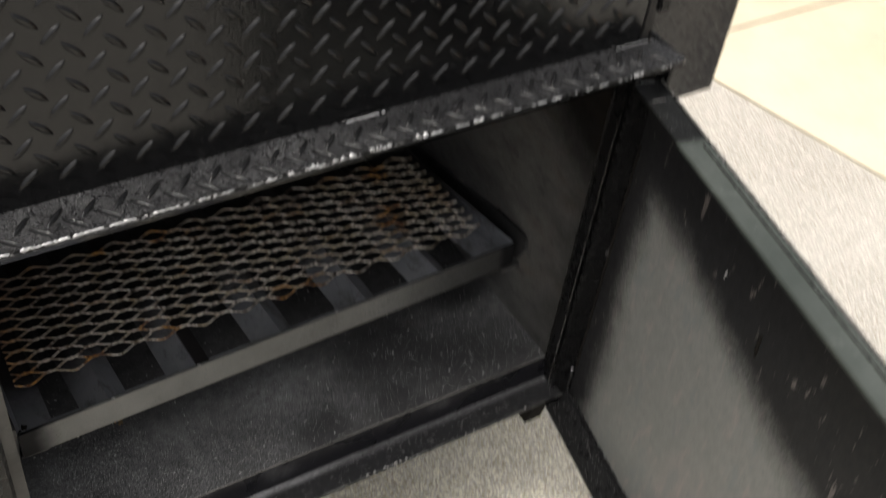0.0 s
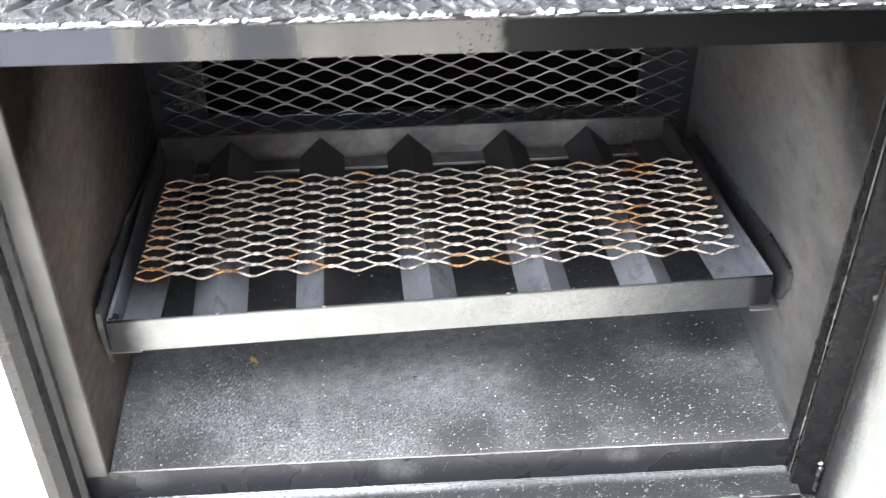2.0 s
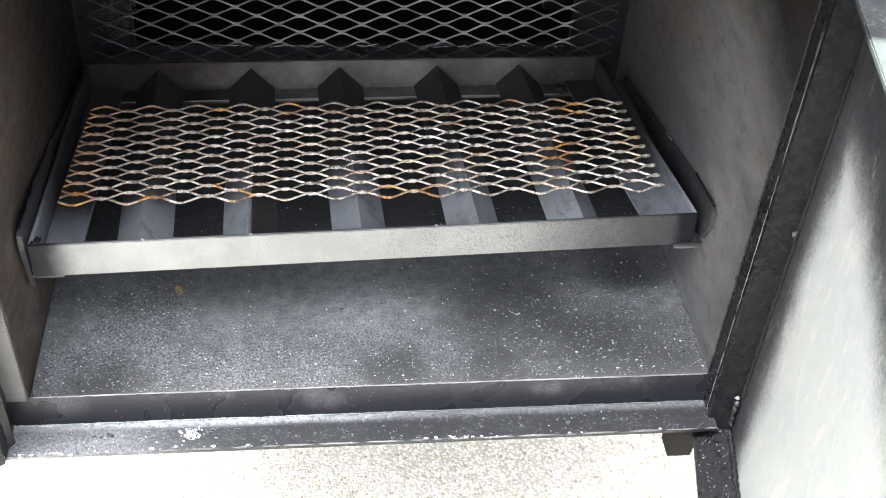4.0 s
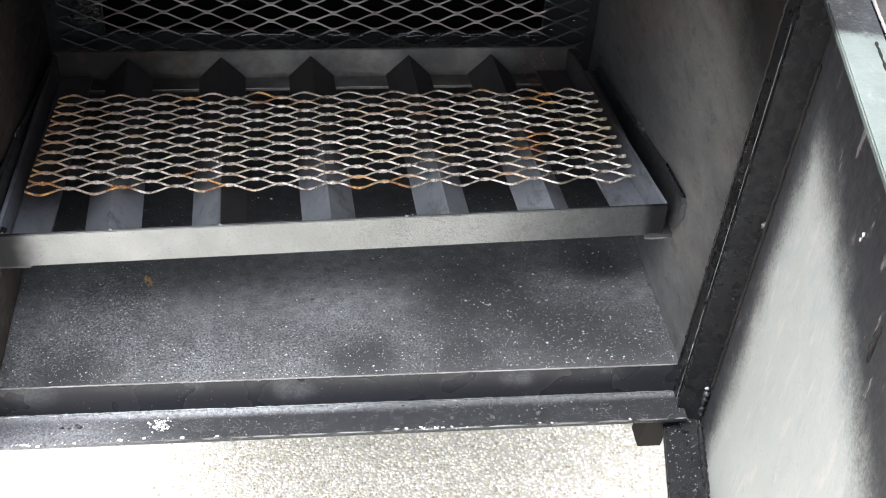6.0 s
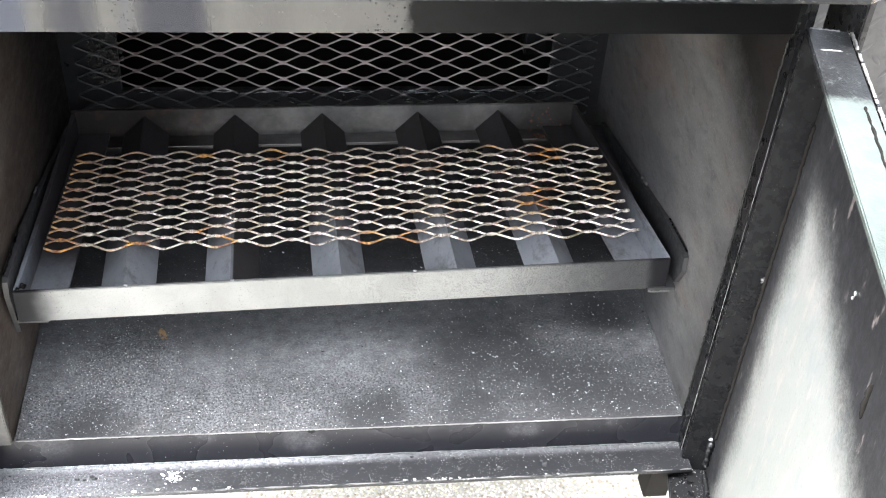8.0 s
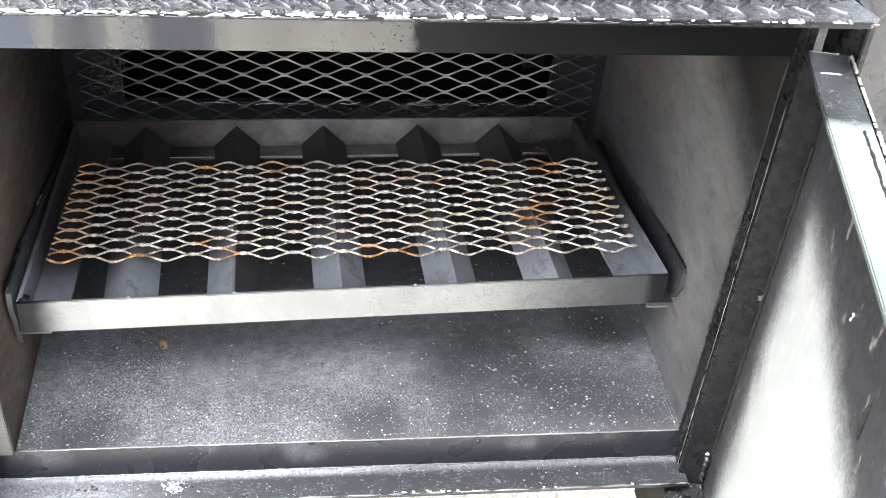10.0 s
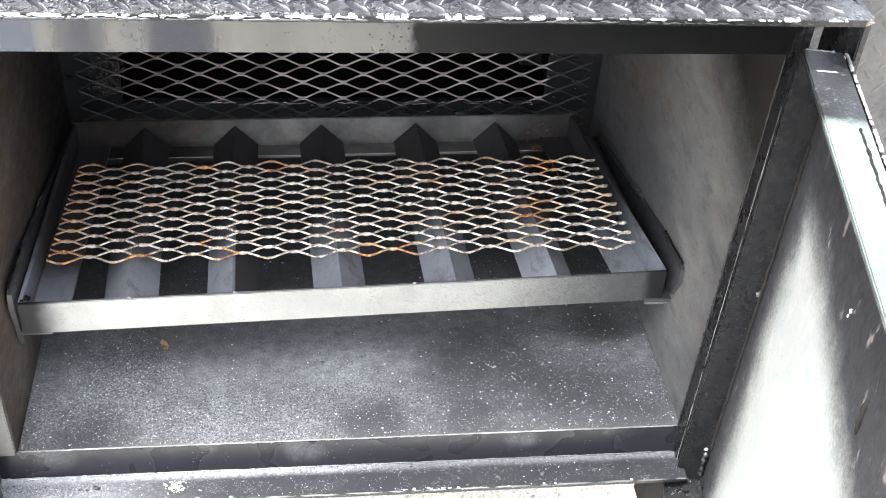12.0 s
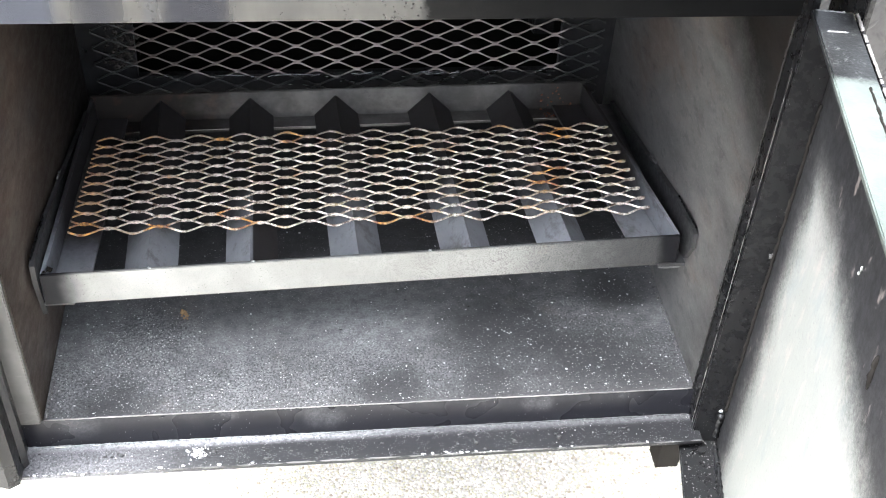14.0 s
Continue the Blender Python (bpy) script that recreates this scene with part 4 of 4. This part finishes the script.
tagged(part("tread_pattern", tread_lugs((-0.60, -0.012, 0.522), (1, 0, 0), (0, 0, 1), 0.94, 0.488, 0.032, size=0.88, phase=(0.28, 0.0), tall=1.25, slim=0.85), PAINT_TREAD, smoker, smooth=True), kind="stuff")
part("corner_bar", slab(0.3455, 0.356, -0.013, -0.004, LEDGE_Z + 0.001, 1.02, 0.001), PAINT_SATIN, smoker)
part("corner_post", slab(0.3585, 0.3725, -0.016, 0.01, 0.545, 1.02, 0.0015), PAINT, smoker)
part("chamber_body", slab(-0.60, 0.370, -0.004, 0.70, 0.51, 1.018, 0.003), PAINT_SATIN, smoker, "black cooking chamber")
for x, y in ((-0.31, 0.44), (0.31, 0.44), (-0.58, 0.66), (0.29, 0.66)):
    part("leg", slab(x - 0.02, x + 0.02, y - 0.02, y + 0.02, GROUND + 0.002, -0.034 if y < 0.5 else 0.51, 0.002), PAINT_SATIN, smoker)

# Short angle bracket under the sill.
part("sill_bracket", prism([(0.306, -0.038, -0.041), (0.306, -0.012, -0.041), (0.310, -0.012, -0.041), (0.310, -0.034, -0.041), (0.331, -0.034, -0.041), (0.331, -0.038, -0.041)], (0.004, 0.014, -0.06)), SOOT, smoker, "short black angle bracket under the sill")

# Flue screen of expanded metal.
screen = part("flue_screen", plate_with_hole(-0.30, 0.335, 0.078, 0.44, -0.268, 0.272, 0.098, 0.42, BACK - 0.004, BACK - 0.0005), PAINT_SATIN, smoker, "grey expanded metal screen over the flue opening")
m = Matrix.Translation((-0.3226, BACK - 0.008, 0.065)) @ Matrix.Rotation(radians(90), 4, "X")
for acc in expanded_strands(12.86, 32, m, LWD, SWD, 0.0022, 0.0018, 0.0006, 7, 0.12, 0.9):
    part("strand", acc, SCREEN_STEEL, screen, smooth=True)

welds = Acc()
for k in range(110):
    if k % 3:
        p = (rng.uniform(-0.1, 0.3), BACK - 0.010, rng.uniform(0.078, 0.101))
    else:
        p = (rng.uniform(0.270, 0.31), BACK - 0.010, rng.uniform(0.09, 0.42))
    lump(welds, p, rng.uniform(0.0006, 0.0018), rng, (rng.uniform(1.5, 4.5), 1, 0.8))
for k in range(34):
    x = rng.uniform(-0.26, 0.27)
    run = rng.uniform(0.006, 0.03)
    drip = bead((x, BACK - 0.0085, rng.uniform(0.096, 0.101)), (x + run, BACK - 0.0085, rng.uniform(0.097, 0.102)), rng.uniform(0.0006, 0.0016), 8)
    welds.add(drip.v, drip.f)
tagged(part("weld_spatter", welds, PAINT_WET, screen, "glossy painted weld spots round the screen", True), kind="stuff")
crusted = Acc()
for k in range(1500):
    lump(crusted, (-0.284 + rng.gauss(0, 0.010), BACK - 0.007, 0.11 + 0.32 * rng.random()), 0.0006 + 0.0026 * rng.random() ** 3, rng, (1.4, 0.4, 1.4))
tagged(part("soot_crust", crusted, SOOT_CRUST, screen, "crumbly brown soot caked beside the flue opening", True), kind="stuff")
part("weld_bead", bead((XR - 0.036, 0.0848, 0.0985), (XR - 0.012, 0.0848, 0.0985), 0.0010, 12), EDGE_SLAG, smoker, "silvery tack weld on the grate rail", True)

# Side box, open at the top, on the end of the chamber.
box = part("side_box", slab(0.372, 0.765, 0.22, 0.225, 0.176, 0.436, 0.0008), PAINT_BOX, smoker, "open black steel box on the chamber's end")
lugs = tread_lugs((0.372, 0.22, 0.176), (1, 0, 0), (0, 0, 1), 0.39, 0.258, 0.03, size=0.62, tall=0.3)
tagged(part("tread_pattern", lugs, PAINT_BOX, box, smooth=True), kind="stuff")
part("side_panel", slab(0.760, 0.765, 0.2255, 0.62, 0.176, 0.436, 0.0008), PAINT_BOX, box)
part("rear_panel", slab(0.372, 0.765, 0.6205, 0.6255, 0.176, 0.436, 0.0008), PAINT_BOX, box)
part("inner_panel", slab(0.372, 0.377, 0.2255, 0.62, 0.176, 0.436, 0.0008), PAINT_BOX, box)
part("bottom_panel", slab(0.3775, 0.7595, 0.2255, 0.62, 0.176, 0.181, 0.0008), PAINT_BOX, box)
part("rim_bar", slab(0.372, 0.738, 0.2205, 0.258, 0.4365, 0.4425, 0.001), PAINT_LEDGE, box)
part("rim_bar", slab(0.7385, 0.767, 0.2185, 0.627, 0.4365, 0.4425, 0.001), PAINT_LEDGE, box)
part("rim_bar", slab(0.372, 0.738, 0.590, 0.627, 0.4365, 0.4425, 0.001), PAINT_LEDGE, box)

# ---- door, swung open ----
DOOR_W, DOOR_LO, DOOR_HI, RIM = 0.70, -0.055, 0.462, 0.029
swing = math.atan2(-0.98, -0.2)
door = part("door", slab(0.0, DOOR_W, RIM, RIM + 0.005, DOOR_LO, DOOR_HI, 0.0008), DOOR_PLATE, smoker, "open firebox door, bare plate inside with black overspray")
door.matrix_parent_inverse = smoker.matrix_basis.inverted()
door.matrix_basis = Matrix.Translation((0.3395, -0.024, 0)) @ Matrix.Rotation(swing, 4, "Z")
part("rim_bar", slab(0.0, DOOR_W, 0.0, RIM + 0.004, DOOR_HI + 0.0003, DOOR_HI + 0.0055, 0.001), RIM_BAR, door, "pale top rim bar, black at the hinge")
part("rim_bar", slab(0.0, DOOR_W, -0.012, RIM - 0.0005, DOOR_LO, DOOR_LO + 0.005, 0.001), PAINT, door, "black bottom rim bar littered with spatter")
part("rim_bar", slab(0.0, 0.005, 0.0, RIM - 0.0005, DOOR_LO + 0.0055, DOOR_HI - 0.0005, 0.001), PAINT, door)
part("rim_bar", slab(DOOR_W - 0.005, DOOR_W, 0.0, RIM - 0.0005, DOOR_LO + 0.0055, DOOR_HI - 0.0005, 0.001), PAINT, door)
part("outer_skin", slab(-0.004, DOOR_W + 0.004, RIM + 0.0056, RIM + 0.0086, DOOR_LO - 0.004, DOOR_HI + 0.004, 0.0006), PAINT_TREAD, door, "black tread plate outside of the door")
lugs = tread_lugs((DOOR_W, RIM + 0.0086, DOOR_LO), (-1, 0, 0), (0, 0, 1), DOOR_W, DOOR_HI - DOOR_LO, 0.03, size=0.8)
tagged(part("tread_pattern", lugs, PAINT_TREAD, door, smooth=True), kind="stuff")
part("weld_bead", bead((0.034, 0.006, DOOR_HI + 0.0055), (0.034, RIM - 0.006, DOOR_HI + 0.0055), 0.0010, 14), EDGE_SLAG, door, "silvery weld across the rim bar", True)
part("weld_bead", bead((0.001, 0.002, DOOR_HI + 0.005), (0.001, RIM - 0.002, DOOR_HI + 0.005), 0.0012, 14), EDGE_SLAG, door, "silvery weld at the rim bar's end", True)
part("rim_seam", bead((0.11, RIM - 0.004, DOOR_HI + 0.0053), (DOOR_W - 0.01, RIM - 0.004, DOOR_HI + 0.0053), 0.0013, 150), SOOT, door, "dark ragged seam beside the weld", True)
# Welds along the rim seams.
for z in (0.21,):
    tagged(part("weld_bead", crust((0.0065, RIM - 0.003, z), (0.0065, RIM - 0.003, z + 0.009), 0.0026, 16), EDGE_SLAG, door, "silvery tack weld", True), kind="stuff")
part("rim_seam", bead((0.0072, RIM - 0.0012, 0.0), (0.0072, RIM - 0.0012, 0.385), 0.0019, 120), SOOT, door, "black weld between rim bar and plate", True)
tagged(part("spatter_drop", crust((0.204, RIM - 0.001, 0.369), (0.206, RIM - 0.001, 0.376), 0.0022, 7), SLAG, door, "bright drop of weld spatter", True), kind="stuff")
part("door_mark", bead((0.281, RIM - 0.0004, 0.364), (0.283, RIM - 0.0004, 0.333), 0.0026, 10), SOOT, door, "short black mark on the plate", True)
edge = Acc()
ragged(0.0, DOOR_W, RIM + 0.0062, DOOR_HI + 0.005, 0.0006, 0.0016, 0.03, 0.006, edge)
tagged(part("edge_slag", edge, WORN, door, "lumpy silvery weld along the top edge", True), kind="stuff")
litter = Acc()
for k in range(1600):
    u = 0.45 * rng.random() ** 1.6
    lump(litter, (u, rng.uniform(-0.010, RIM - 0.003) if k % 3 else RIM - 0.003, DOOR_LO + 0.0055), 0.0002 + 0.0008 * rng.random() ** 6, rng, (1.2, 1, 0.7))
tagged(part("rim_spatter", litter, EDGE_SLAG, door, "silvery spatter on the bottom rim", True), kind="stuff")
part("rim_stud", cylinder((0.022, 0.010, DOOR_LO + 0.0052), (0.022, 0.010, DOOR_LO + 0.010), 0.0042, 12), PAINT, door)
part("weld_bead", bead((0.004, RIM - 0.004, DOOR_LO + 0.012), (0.004, RIM - 0.004, DOOR_LO + 0.050), 0.0040, 16), PAINT_LUG, door, "rough half-painted weld bead", True)
tagged(part("weld_bead", crust((0.003, RIM - 0.006, DOOR_LO + 0.054), (0.008, RIM - 0.006, DOOR_LO + 0.055), 0.0026, 9), SLAG, door, "silvery weld drop", True), kind="stuff")
part("weld_bead", bead((0.01, RIM - 0.003, DOOR_LO + 0.006), (0.30, RIM - 0.003, DOOR_LO + 0.006), 0.0035, 70), PAINT, door, "black weld bead", True)
for z in (0.42, 0.16):
    hinge = part("hinge", cylinder((-0.010, RIM + 0.02, z - 0.14), (-0.010, RIM + 0.02, z), 0.0095), PAINT, door, "black weld-on barrel hinge", True)
    tip = Acc()
    for k in range(6):
        lump(tip, (-0.010 + rng.uniform(-0.006, 0.006), RIM + 0.02 + rng.uniform(-0.006, 0.006), z + 0.003), 0.004, rng)
    part("pin_tip", tip, SLAG, hinge, smooth=True)
    part("hinge_leaf", slab(-0.0005, 0.05, RIM + 0.009, RIM + 0.0135, z - 0.13, z - 0.01, 0.001), PAINT, hinge)
part("hinge_plate", slab(0.3815, 0.3875, -0.032, 0.03, -0.03, 0.50, 0.001), PAINT, smoker, "black hinge plate")
for u in (0.30, 0.52):
    acc = Acc()
    for k in range(32):
        a0, a1 = 6.28319 * k / 32, 6.28319 * (k + 1) / 32
        c = (u, RIM + 0.011, 0.03)
        verts = []
        for a in (a0, a1):
            for r, y in ((0.052, 0.0), (0.052, 0.004), (0.036, 0.004), (0.036, 0.0)):
                verts.append((c[0] + r * math.cos(a), c[1] + y, c[2] + r * math.sin(a)))
        acc.add(verts, [(e, (e + 1) % 4, 4 + (e + 1) % 4, 4 + e) for e in range(4)])
    vent = part("air_vent", acc, CHROME, door, "round white metal air vent")
    part("damper", slab(u - 0.036, u + 0.036, RIM + 0.0115, RIM + 0.0135, 0.022, 0.038, 0.0005), CHROME, vent)

# ---- charcoal grate ----
TW, TD, TH = 0.651, 0.342, 0.037
tray_m = Matrix.Translation((0.0005, 0.078, 0.097)) @ Matrix.Rotation(radians(-0.8), 4, "Y") @ Matrix.Rotation(radians(-3.7), 4, "X")
grate = new("charcoal_grate")
grate.empty_display_size = 0.05
grate.matrix_basis = tray_m
tagged(grate, "blue-grey steel charcoal grate of angle bars on wall brackets", "grate")


SKEW = 0.029


def local(name, shape, material, parent, label="", smooth=False):
    """A part in its thing's own metres; the grate was welded a little out of square, its front bar askew."""
    ob = part(name, shape, material, parent, label, smooth)
    ob.matrix_parent_inverse = Matrix.Identity(4)
    if parent == grate:
        for v in ob.data.vertices:
            v.co.y += SKEW * v.co.x * (1 - v.co.y / TD)
    return ob


local("front_bar", slab(-TW / 2, TW / 2, 0.0, 0.004, 0.0, TH, 0.0008), SPRAYED, grate, "bare bright steel front bar, sooty at its ends")
BL, BR = -0.319, 0.294
drops = Acc()
for x in (-0.119, -0.2205, 0.06):
    lump(drops, (x, 0.002, TH + 0.0006), 0.0017, random.Random(4), (1.4, 1, 0.8))
tagged(local("weld_drops", drops, SLAG, grate, "bright weld drops on the front bar", True), kind="stuff")
tagged(local("corner_tack", crust((-TW / 2 + 0.002, 0.004, TH), (-TW / 2 + 0.012, 0.008, TH + 0.002), 0.003, 22), SOOT, grate, "black ragged tack weld", True), kind="stuff")
flakes = Acc()
for k in range(26):
    lump(flakes, (BR - 0.012 - 0.045 * rng.random(), TD - 0.0055 if k % 2 else TD - 0.006 - 0.02 * rng.random(), 0.006 + 0.03 * rng.random() if k % 2 else 0.0045), rng.uniform(0.0006, 0.0018), rng, (1.3, 0.5, 1.2))
tagged(local("rust_flakes", flakes, RUST_DARK, grate, "red-brown rust flakes in the back corner", True), kind="stuff")
local("front_flange", slab(-TW / 2 + 0.001, TW / 2 - 0.001, 0.0045, 0.036, 0.0, 0.004, 0.0006), GRATE_BAR, grate)
local("flange_edge", bead((BL + 0.05, TD - 0.0292, 0.0038), (BR - 0.05, TD - 0.0292, 0.0038), 0.0006, 90), WORN, grate, "worn bright edge of the back flange", True)
local("back_bar", slab(BL, BR, TD - 0.004, TD, 0.0, TH + 0.003, 0.0008), BACK_BAR, grate, "dull grey back bar with sooty smears")
local("back_flange", slab(BL + 0.001, BR - 0.001, TD - 0.029, TD - 0.0045, 0.0, 0.004, 0.0006), BACK_BAR, grate)
for s, xb in ((-1, BL), (1, BR)):
    f = s * TW / 2
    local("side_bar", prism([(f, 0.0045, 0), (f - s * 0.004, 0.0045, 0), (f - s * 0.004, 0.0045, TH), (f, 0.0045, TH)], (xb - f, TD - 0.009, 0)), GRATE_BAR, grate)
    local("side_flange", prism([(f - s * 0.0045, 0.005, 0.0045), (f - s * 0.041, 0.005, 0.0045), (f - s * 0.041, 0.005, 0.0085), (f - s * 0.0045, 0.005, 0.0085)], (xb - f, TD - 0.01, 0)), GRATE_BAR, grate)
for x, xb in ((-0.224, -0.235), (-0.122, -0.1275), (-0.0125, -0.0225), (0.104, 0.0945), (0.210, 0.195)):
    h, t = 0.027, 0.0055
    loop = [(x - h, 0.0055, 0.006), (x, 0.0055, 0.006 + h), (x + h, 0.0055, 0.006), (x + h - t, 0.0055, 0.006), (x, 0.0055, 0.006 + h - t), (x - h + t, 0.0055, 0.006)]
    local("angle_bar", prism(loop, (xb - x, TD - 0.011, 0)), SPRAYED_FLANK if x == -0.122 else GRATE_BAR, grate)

# Angle rails on the walls beside the grate, cut off at a slant in front.
for s, xw, yf in ((-1, XL, 0.066), (1, XR, 0.081)):
    a, b = sorted((xw - s * 0.001, xw - s * 0.006))
    loop = [(a, yf + 0.012, 0.072 if s < 0 else 0.104), (a, yf, 0.128), (a, yf + 0.002, 0.145), (a, yf + 0.008, 0.147), (a, 0.155, 0.140), (a, 0.435, 0.079), (a, 0.435, 0.062), (a, yf + 0.03, 0.090)]
    rail = part("grate_rail", prism(loop, (b - a, 0, 0)), RAIL_STEEL, smoker, "sooty dark angle rail welded to the wall")
    z0 = 0.092 if s > 0 else 0.084
    a, b = sorted((xw - s * 0.0065, xw - s * 0.036))
    part("rail_leg", prism([(a, yf + 0.004, z0 + 0.0115), (a, 0.435, z0 - 0.0175), (a, 0.435, z0 - 0.022), (a, yf + 0.004, z0 + 0.007)], (b - a, 0, 0)), RAIL_STEEL, rail)
    part("weld_bead", bead((xw - s * 0.0015, yf + 0.008, 0.1475), (xw - s * 0.0015, 0.155, 0.1405), 0.0013, 34), PAINT, rail, smooth=True)
    tagged(part("tack_weld", crust((xw - s * 0.002, 0.235, 0.1235), (xw - s * 0.002, 0.262, 0.1185), 0.0022, 20), EDGE_SLAG, rail, "half painted tack weld", True), kind="stuff")

# ---- expanded metal sheet lying on the bars ----
sheet_m = tray_m @ Matrix.Translation((-0.3195, 0.062, TH - 0.0005)) @ Matrix.Rotation(radians(-0.25), 4, "Z")
sheet = new("expanded_metal_sheet")
sheet.empty_display_size = 0.05
sheet.matrix_basis = sheet_m
tagged(sheet, "rust-flecked expanded steel sheet lying on the grate bars", "metal sheet")
for acc in expanded_strands(12.15, 20, Matrix.Identity(4), 0.0518, 0.0188, 0.0025, 0.0019, 0.0009, 3, 0.55, 0.1, 0.028, 0.5, 3, 0.5):
    local("strand", acc, MESH_STEEL, sheet, smooth=True)

# ---- ash, cinders and spatter ----
rng = random.Random(11)


def scatter(name, count, lo, hi, spread, material, label):
    acc = Acc()
    while count:
        x, y, z = spread()
        r = lo + (hi - lo) * rng.random() ** 6
        lump(acc, (x, y, z + r * 0.4), r, rng, (rng.uniform(0.8, 1.5), rng.uniform(0.8, 1.3), 0.55))
        count -= 1
    tagged(new(name, mesh_of(name, acc, material, True)), label, "debris", kind="stuff")


def on_floor():
    x = rng.uniform(XL + 0.01, XR - 0.01) if rng.random() < 0.55 else rng.gauss(-0.24, 0.06) if rng.random() < 0.2 else rng.gauss(0.22, 0.08)
    return max(XL + 0.005, min(XR - 0.005, x)), 0.004 + 0.28 * rng.random(), 0.0006


def in_heap():
    return max(XL + 0.005, rng.gauss(-0.245, 0.032)), max(0.006, rng.gauss(0.09, 0.04)), 0.0006


def on_sill():
    return rng.uniform(-0.35, 0.33), rng.uniform(-0.042, -0.012), -0.0335


scatter("ash_flakes", 2300, 0.0002, 0.0011, on_floor, ASH, "tiny white ash flakes scattered on the firebox floor")
scatter("ash_heap", 1300, 0.0002, 0.0007, in_heap, ASH, "thin heap of fine white ash on the firebox floor")
scatter("floor_cinders", 650, 0.0003, 0.0017, on_floor, CINDER, "small dark cinders on the firebox floor")
scatter("sill_ash", 500, 0.00015, 0.0006, on_sill, ASH, "tiny white ash flakes on the door sill")
scatter("sill_cinders", 170, 0.0005, 0.0024, on_sill, CINDER, "small dark cinders on the door sill")
acc = Acc()
for k in range(70):
    x = rng.choice((rng.gauss(0.09, 0.02), rng.gauss(-0.30, 0.03), rng.uniform(-0.36, 0.34)))
    lump(acc, (x, rng.gauss(-0.0425, 0.0012), -0.0335), 0.0004 + 0.0014 * rng.random() ** 5, rng, (1.5, 1, 0.7))
tagged(new("sill_crumbs", mesh_of("sill_crumbs", acc, ASH, True)), "pale crumbs caught along the sill's front edge", "debris", kind="stuff")
acc = Acc()
for k in range(90):
    lump(acc, (-0.182 + rng.gauss(0, 0.0045), -0.026 + rng.gauss(0, 0.0035), -0.0333 + 0.002 * rng.random()), 0.0004 + 0.0011 * rng.random() ** 2, rng)
tagged(new("ash_crumb", mesh_of("ash_crumb", acc, ASH, True)), "crumbly white ash lump on the door sill", "debris")
acc = crust((-0.205, 0.150, 0.0022), (-0.199, 0.138, 0.002), 0.0036, 20)
tagged(new("rust_crumb", mesh_of("rust_crumb", acc, RUST, True)), "crumb of orange rust on the firebox floor", "debris")

# ---- far wall and the white post ----
wall = tagged(new("wall_east", mesh_of("wall_east", slab(0.012, 0.2, -4, 5, 0, 0.86, 0), MORTAR)),
              "brown rough block wall with a low kerb", "wall", kind="structure")
wall.matrix_basis = Matrix.Translation((2.046, 1.435, GROUND)) @ Matrix.Rotation(math.atan(0.29), 4, "Z")
block_mesh = mesh_of("brick", slab(0, 0.05, -0.193, 0.193, -0.093, 0.093, 0.006), BRICK)
for row in range(4):
    for k in range(14):
        ob = new("brick", block_mesh)
        ob.parent = wall
        ob.location = (-0.012 + rng.uniform(-0.004, 0.004), -2.2 + 0.4 * (k + 0.5 * (row % 2)), 0.16 + 0.2 * row)
kerb = tagged(new("trim", mesh_of("trim", slab(-0.06, -0.018, -4, 5, 0.0025, 0.05, 0.006), CONCRETE)), "pale concrete kerb at the foot of the wall", "kerb", kind="structure")
kerb.matrix_basis = wall.matrix_basis.copy()
post = thing("canopy_post", (1.892, 1.04, GROUND), "slim white metal post standing on the concrete", "post", "posts by the wall")
part("pole", cylinder((1.892, 1.04, GROUND + 0.006), (1.892, 1.04, GROUND + 2.2), 0.016), WHITE_METAL, post, smooth=True)
part("foot", cylinder((1.892, 1.04, GROUND + 0.0025), (1.892, 1.04, GROUND + 0.012), 0.03), WHITE_METAL, post)
copy_thing(post, Matrix.Translation((1.925, 1.60, GROUND)))

# ---- pebbles of the aggregate near the firebox ----
acc = Acc()
step = 0.0047
for i in range(int(1.05 / step)):
    for j in range(int(0.55 / step)):
        x, y = -0.55 + (i + rng.uniform(-0.4, 0.4)) * step, -0.12 + (j + rng.uniform(-0.4, 0.4)) * step
        r, a = rng.uniform(0.0015, 0.0029), rng.uniform(0, 6.28)
        ca, sa, el = math.cos(a) * r, math.sin(a) * r, rng.uniform(0.6, 1.0)
        z = GROUND + r * 0.5
        ring = [(1, 0), (0.45, 0.8), (-0.55, 0.75), (-1, -0.05), (-0.4, -0.8), (0.6, -0.7)]
        verts = [(x + p * ca - q * el * sa, y + p * sa + q * el * ca, GROUND) for p, q in ring]
        verts += [(x + 0.6 * (p * ca - q * el * sa), y + 0.6 * (p * sa + q * el * ca), z) for p, q in ring]
        acc.add(verts, [(k, (k + 1) % 6, 6 + (k + 1) % 6, 6 + k) for k in range(6)] + [(6, 7, 8, 9, 10, 11)])
tagged(new("pebbles", mesh_of("pebbles", acc, PEBBLE, True)), "small rounded pebbles set in the concrete", "gravel", kind="stuff")
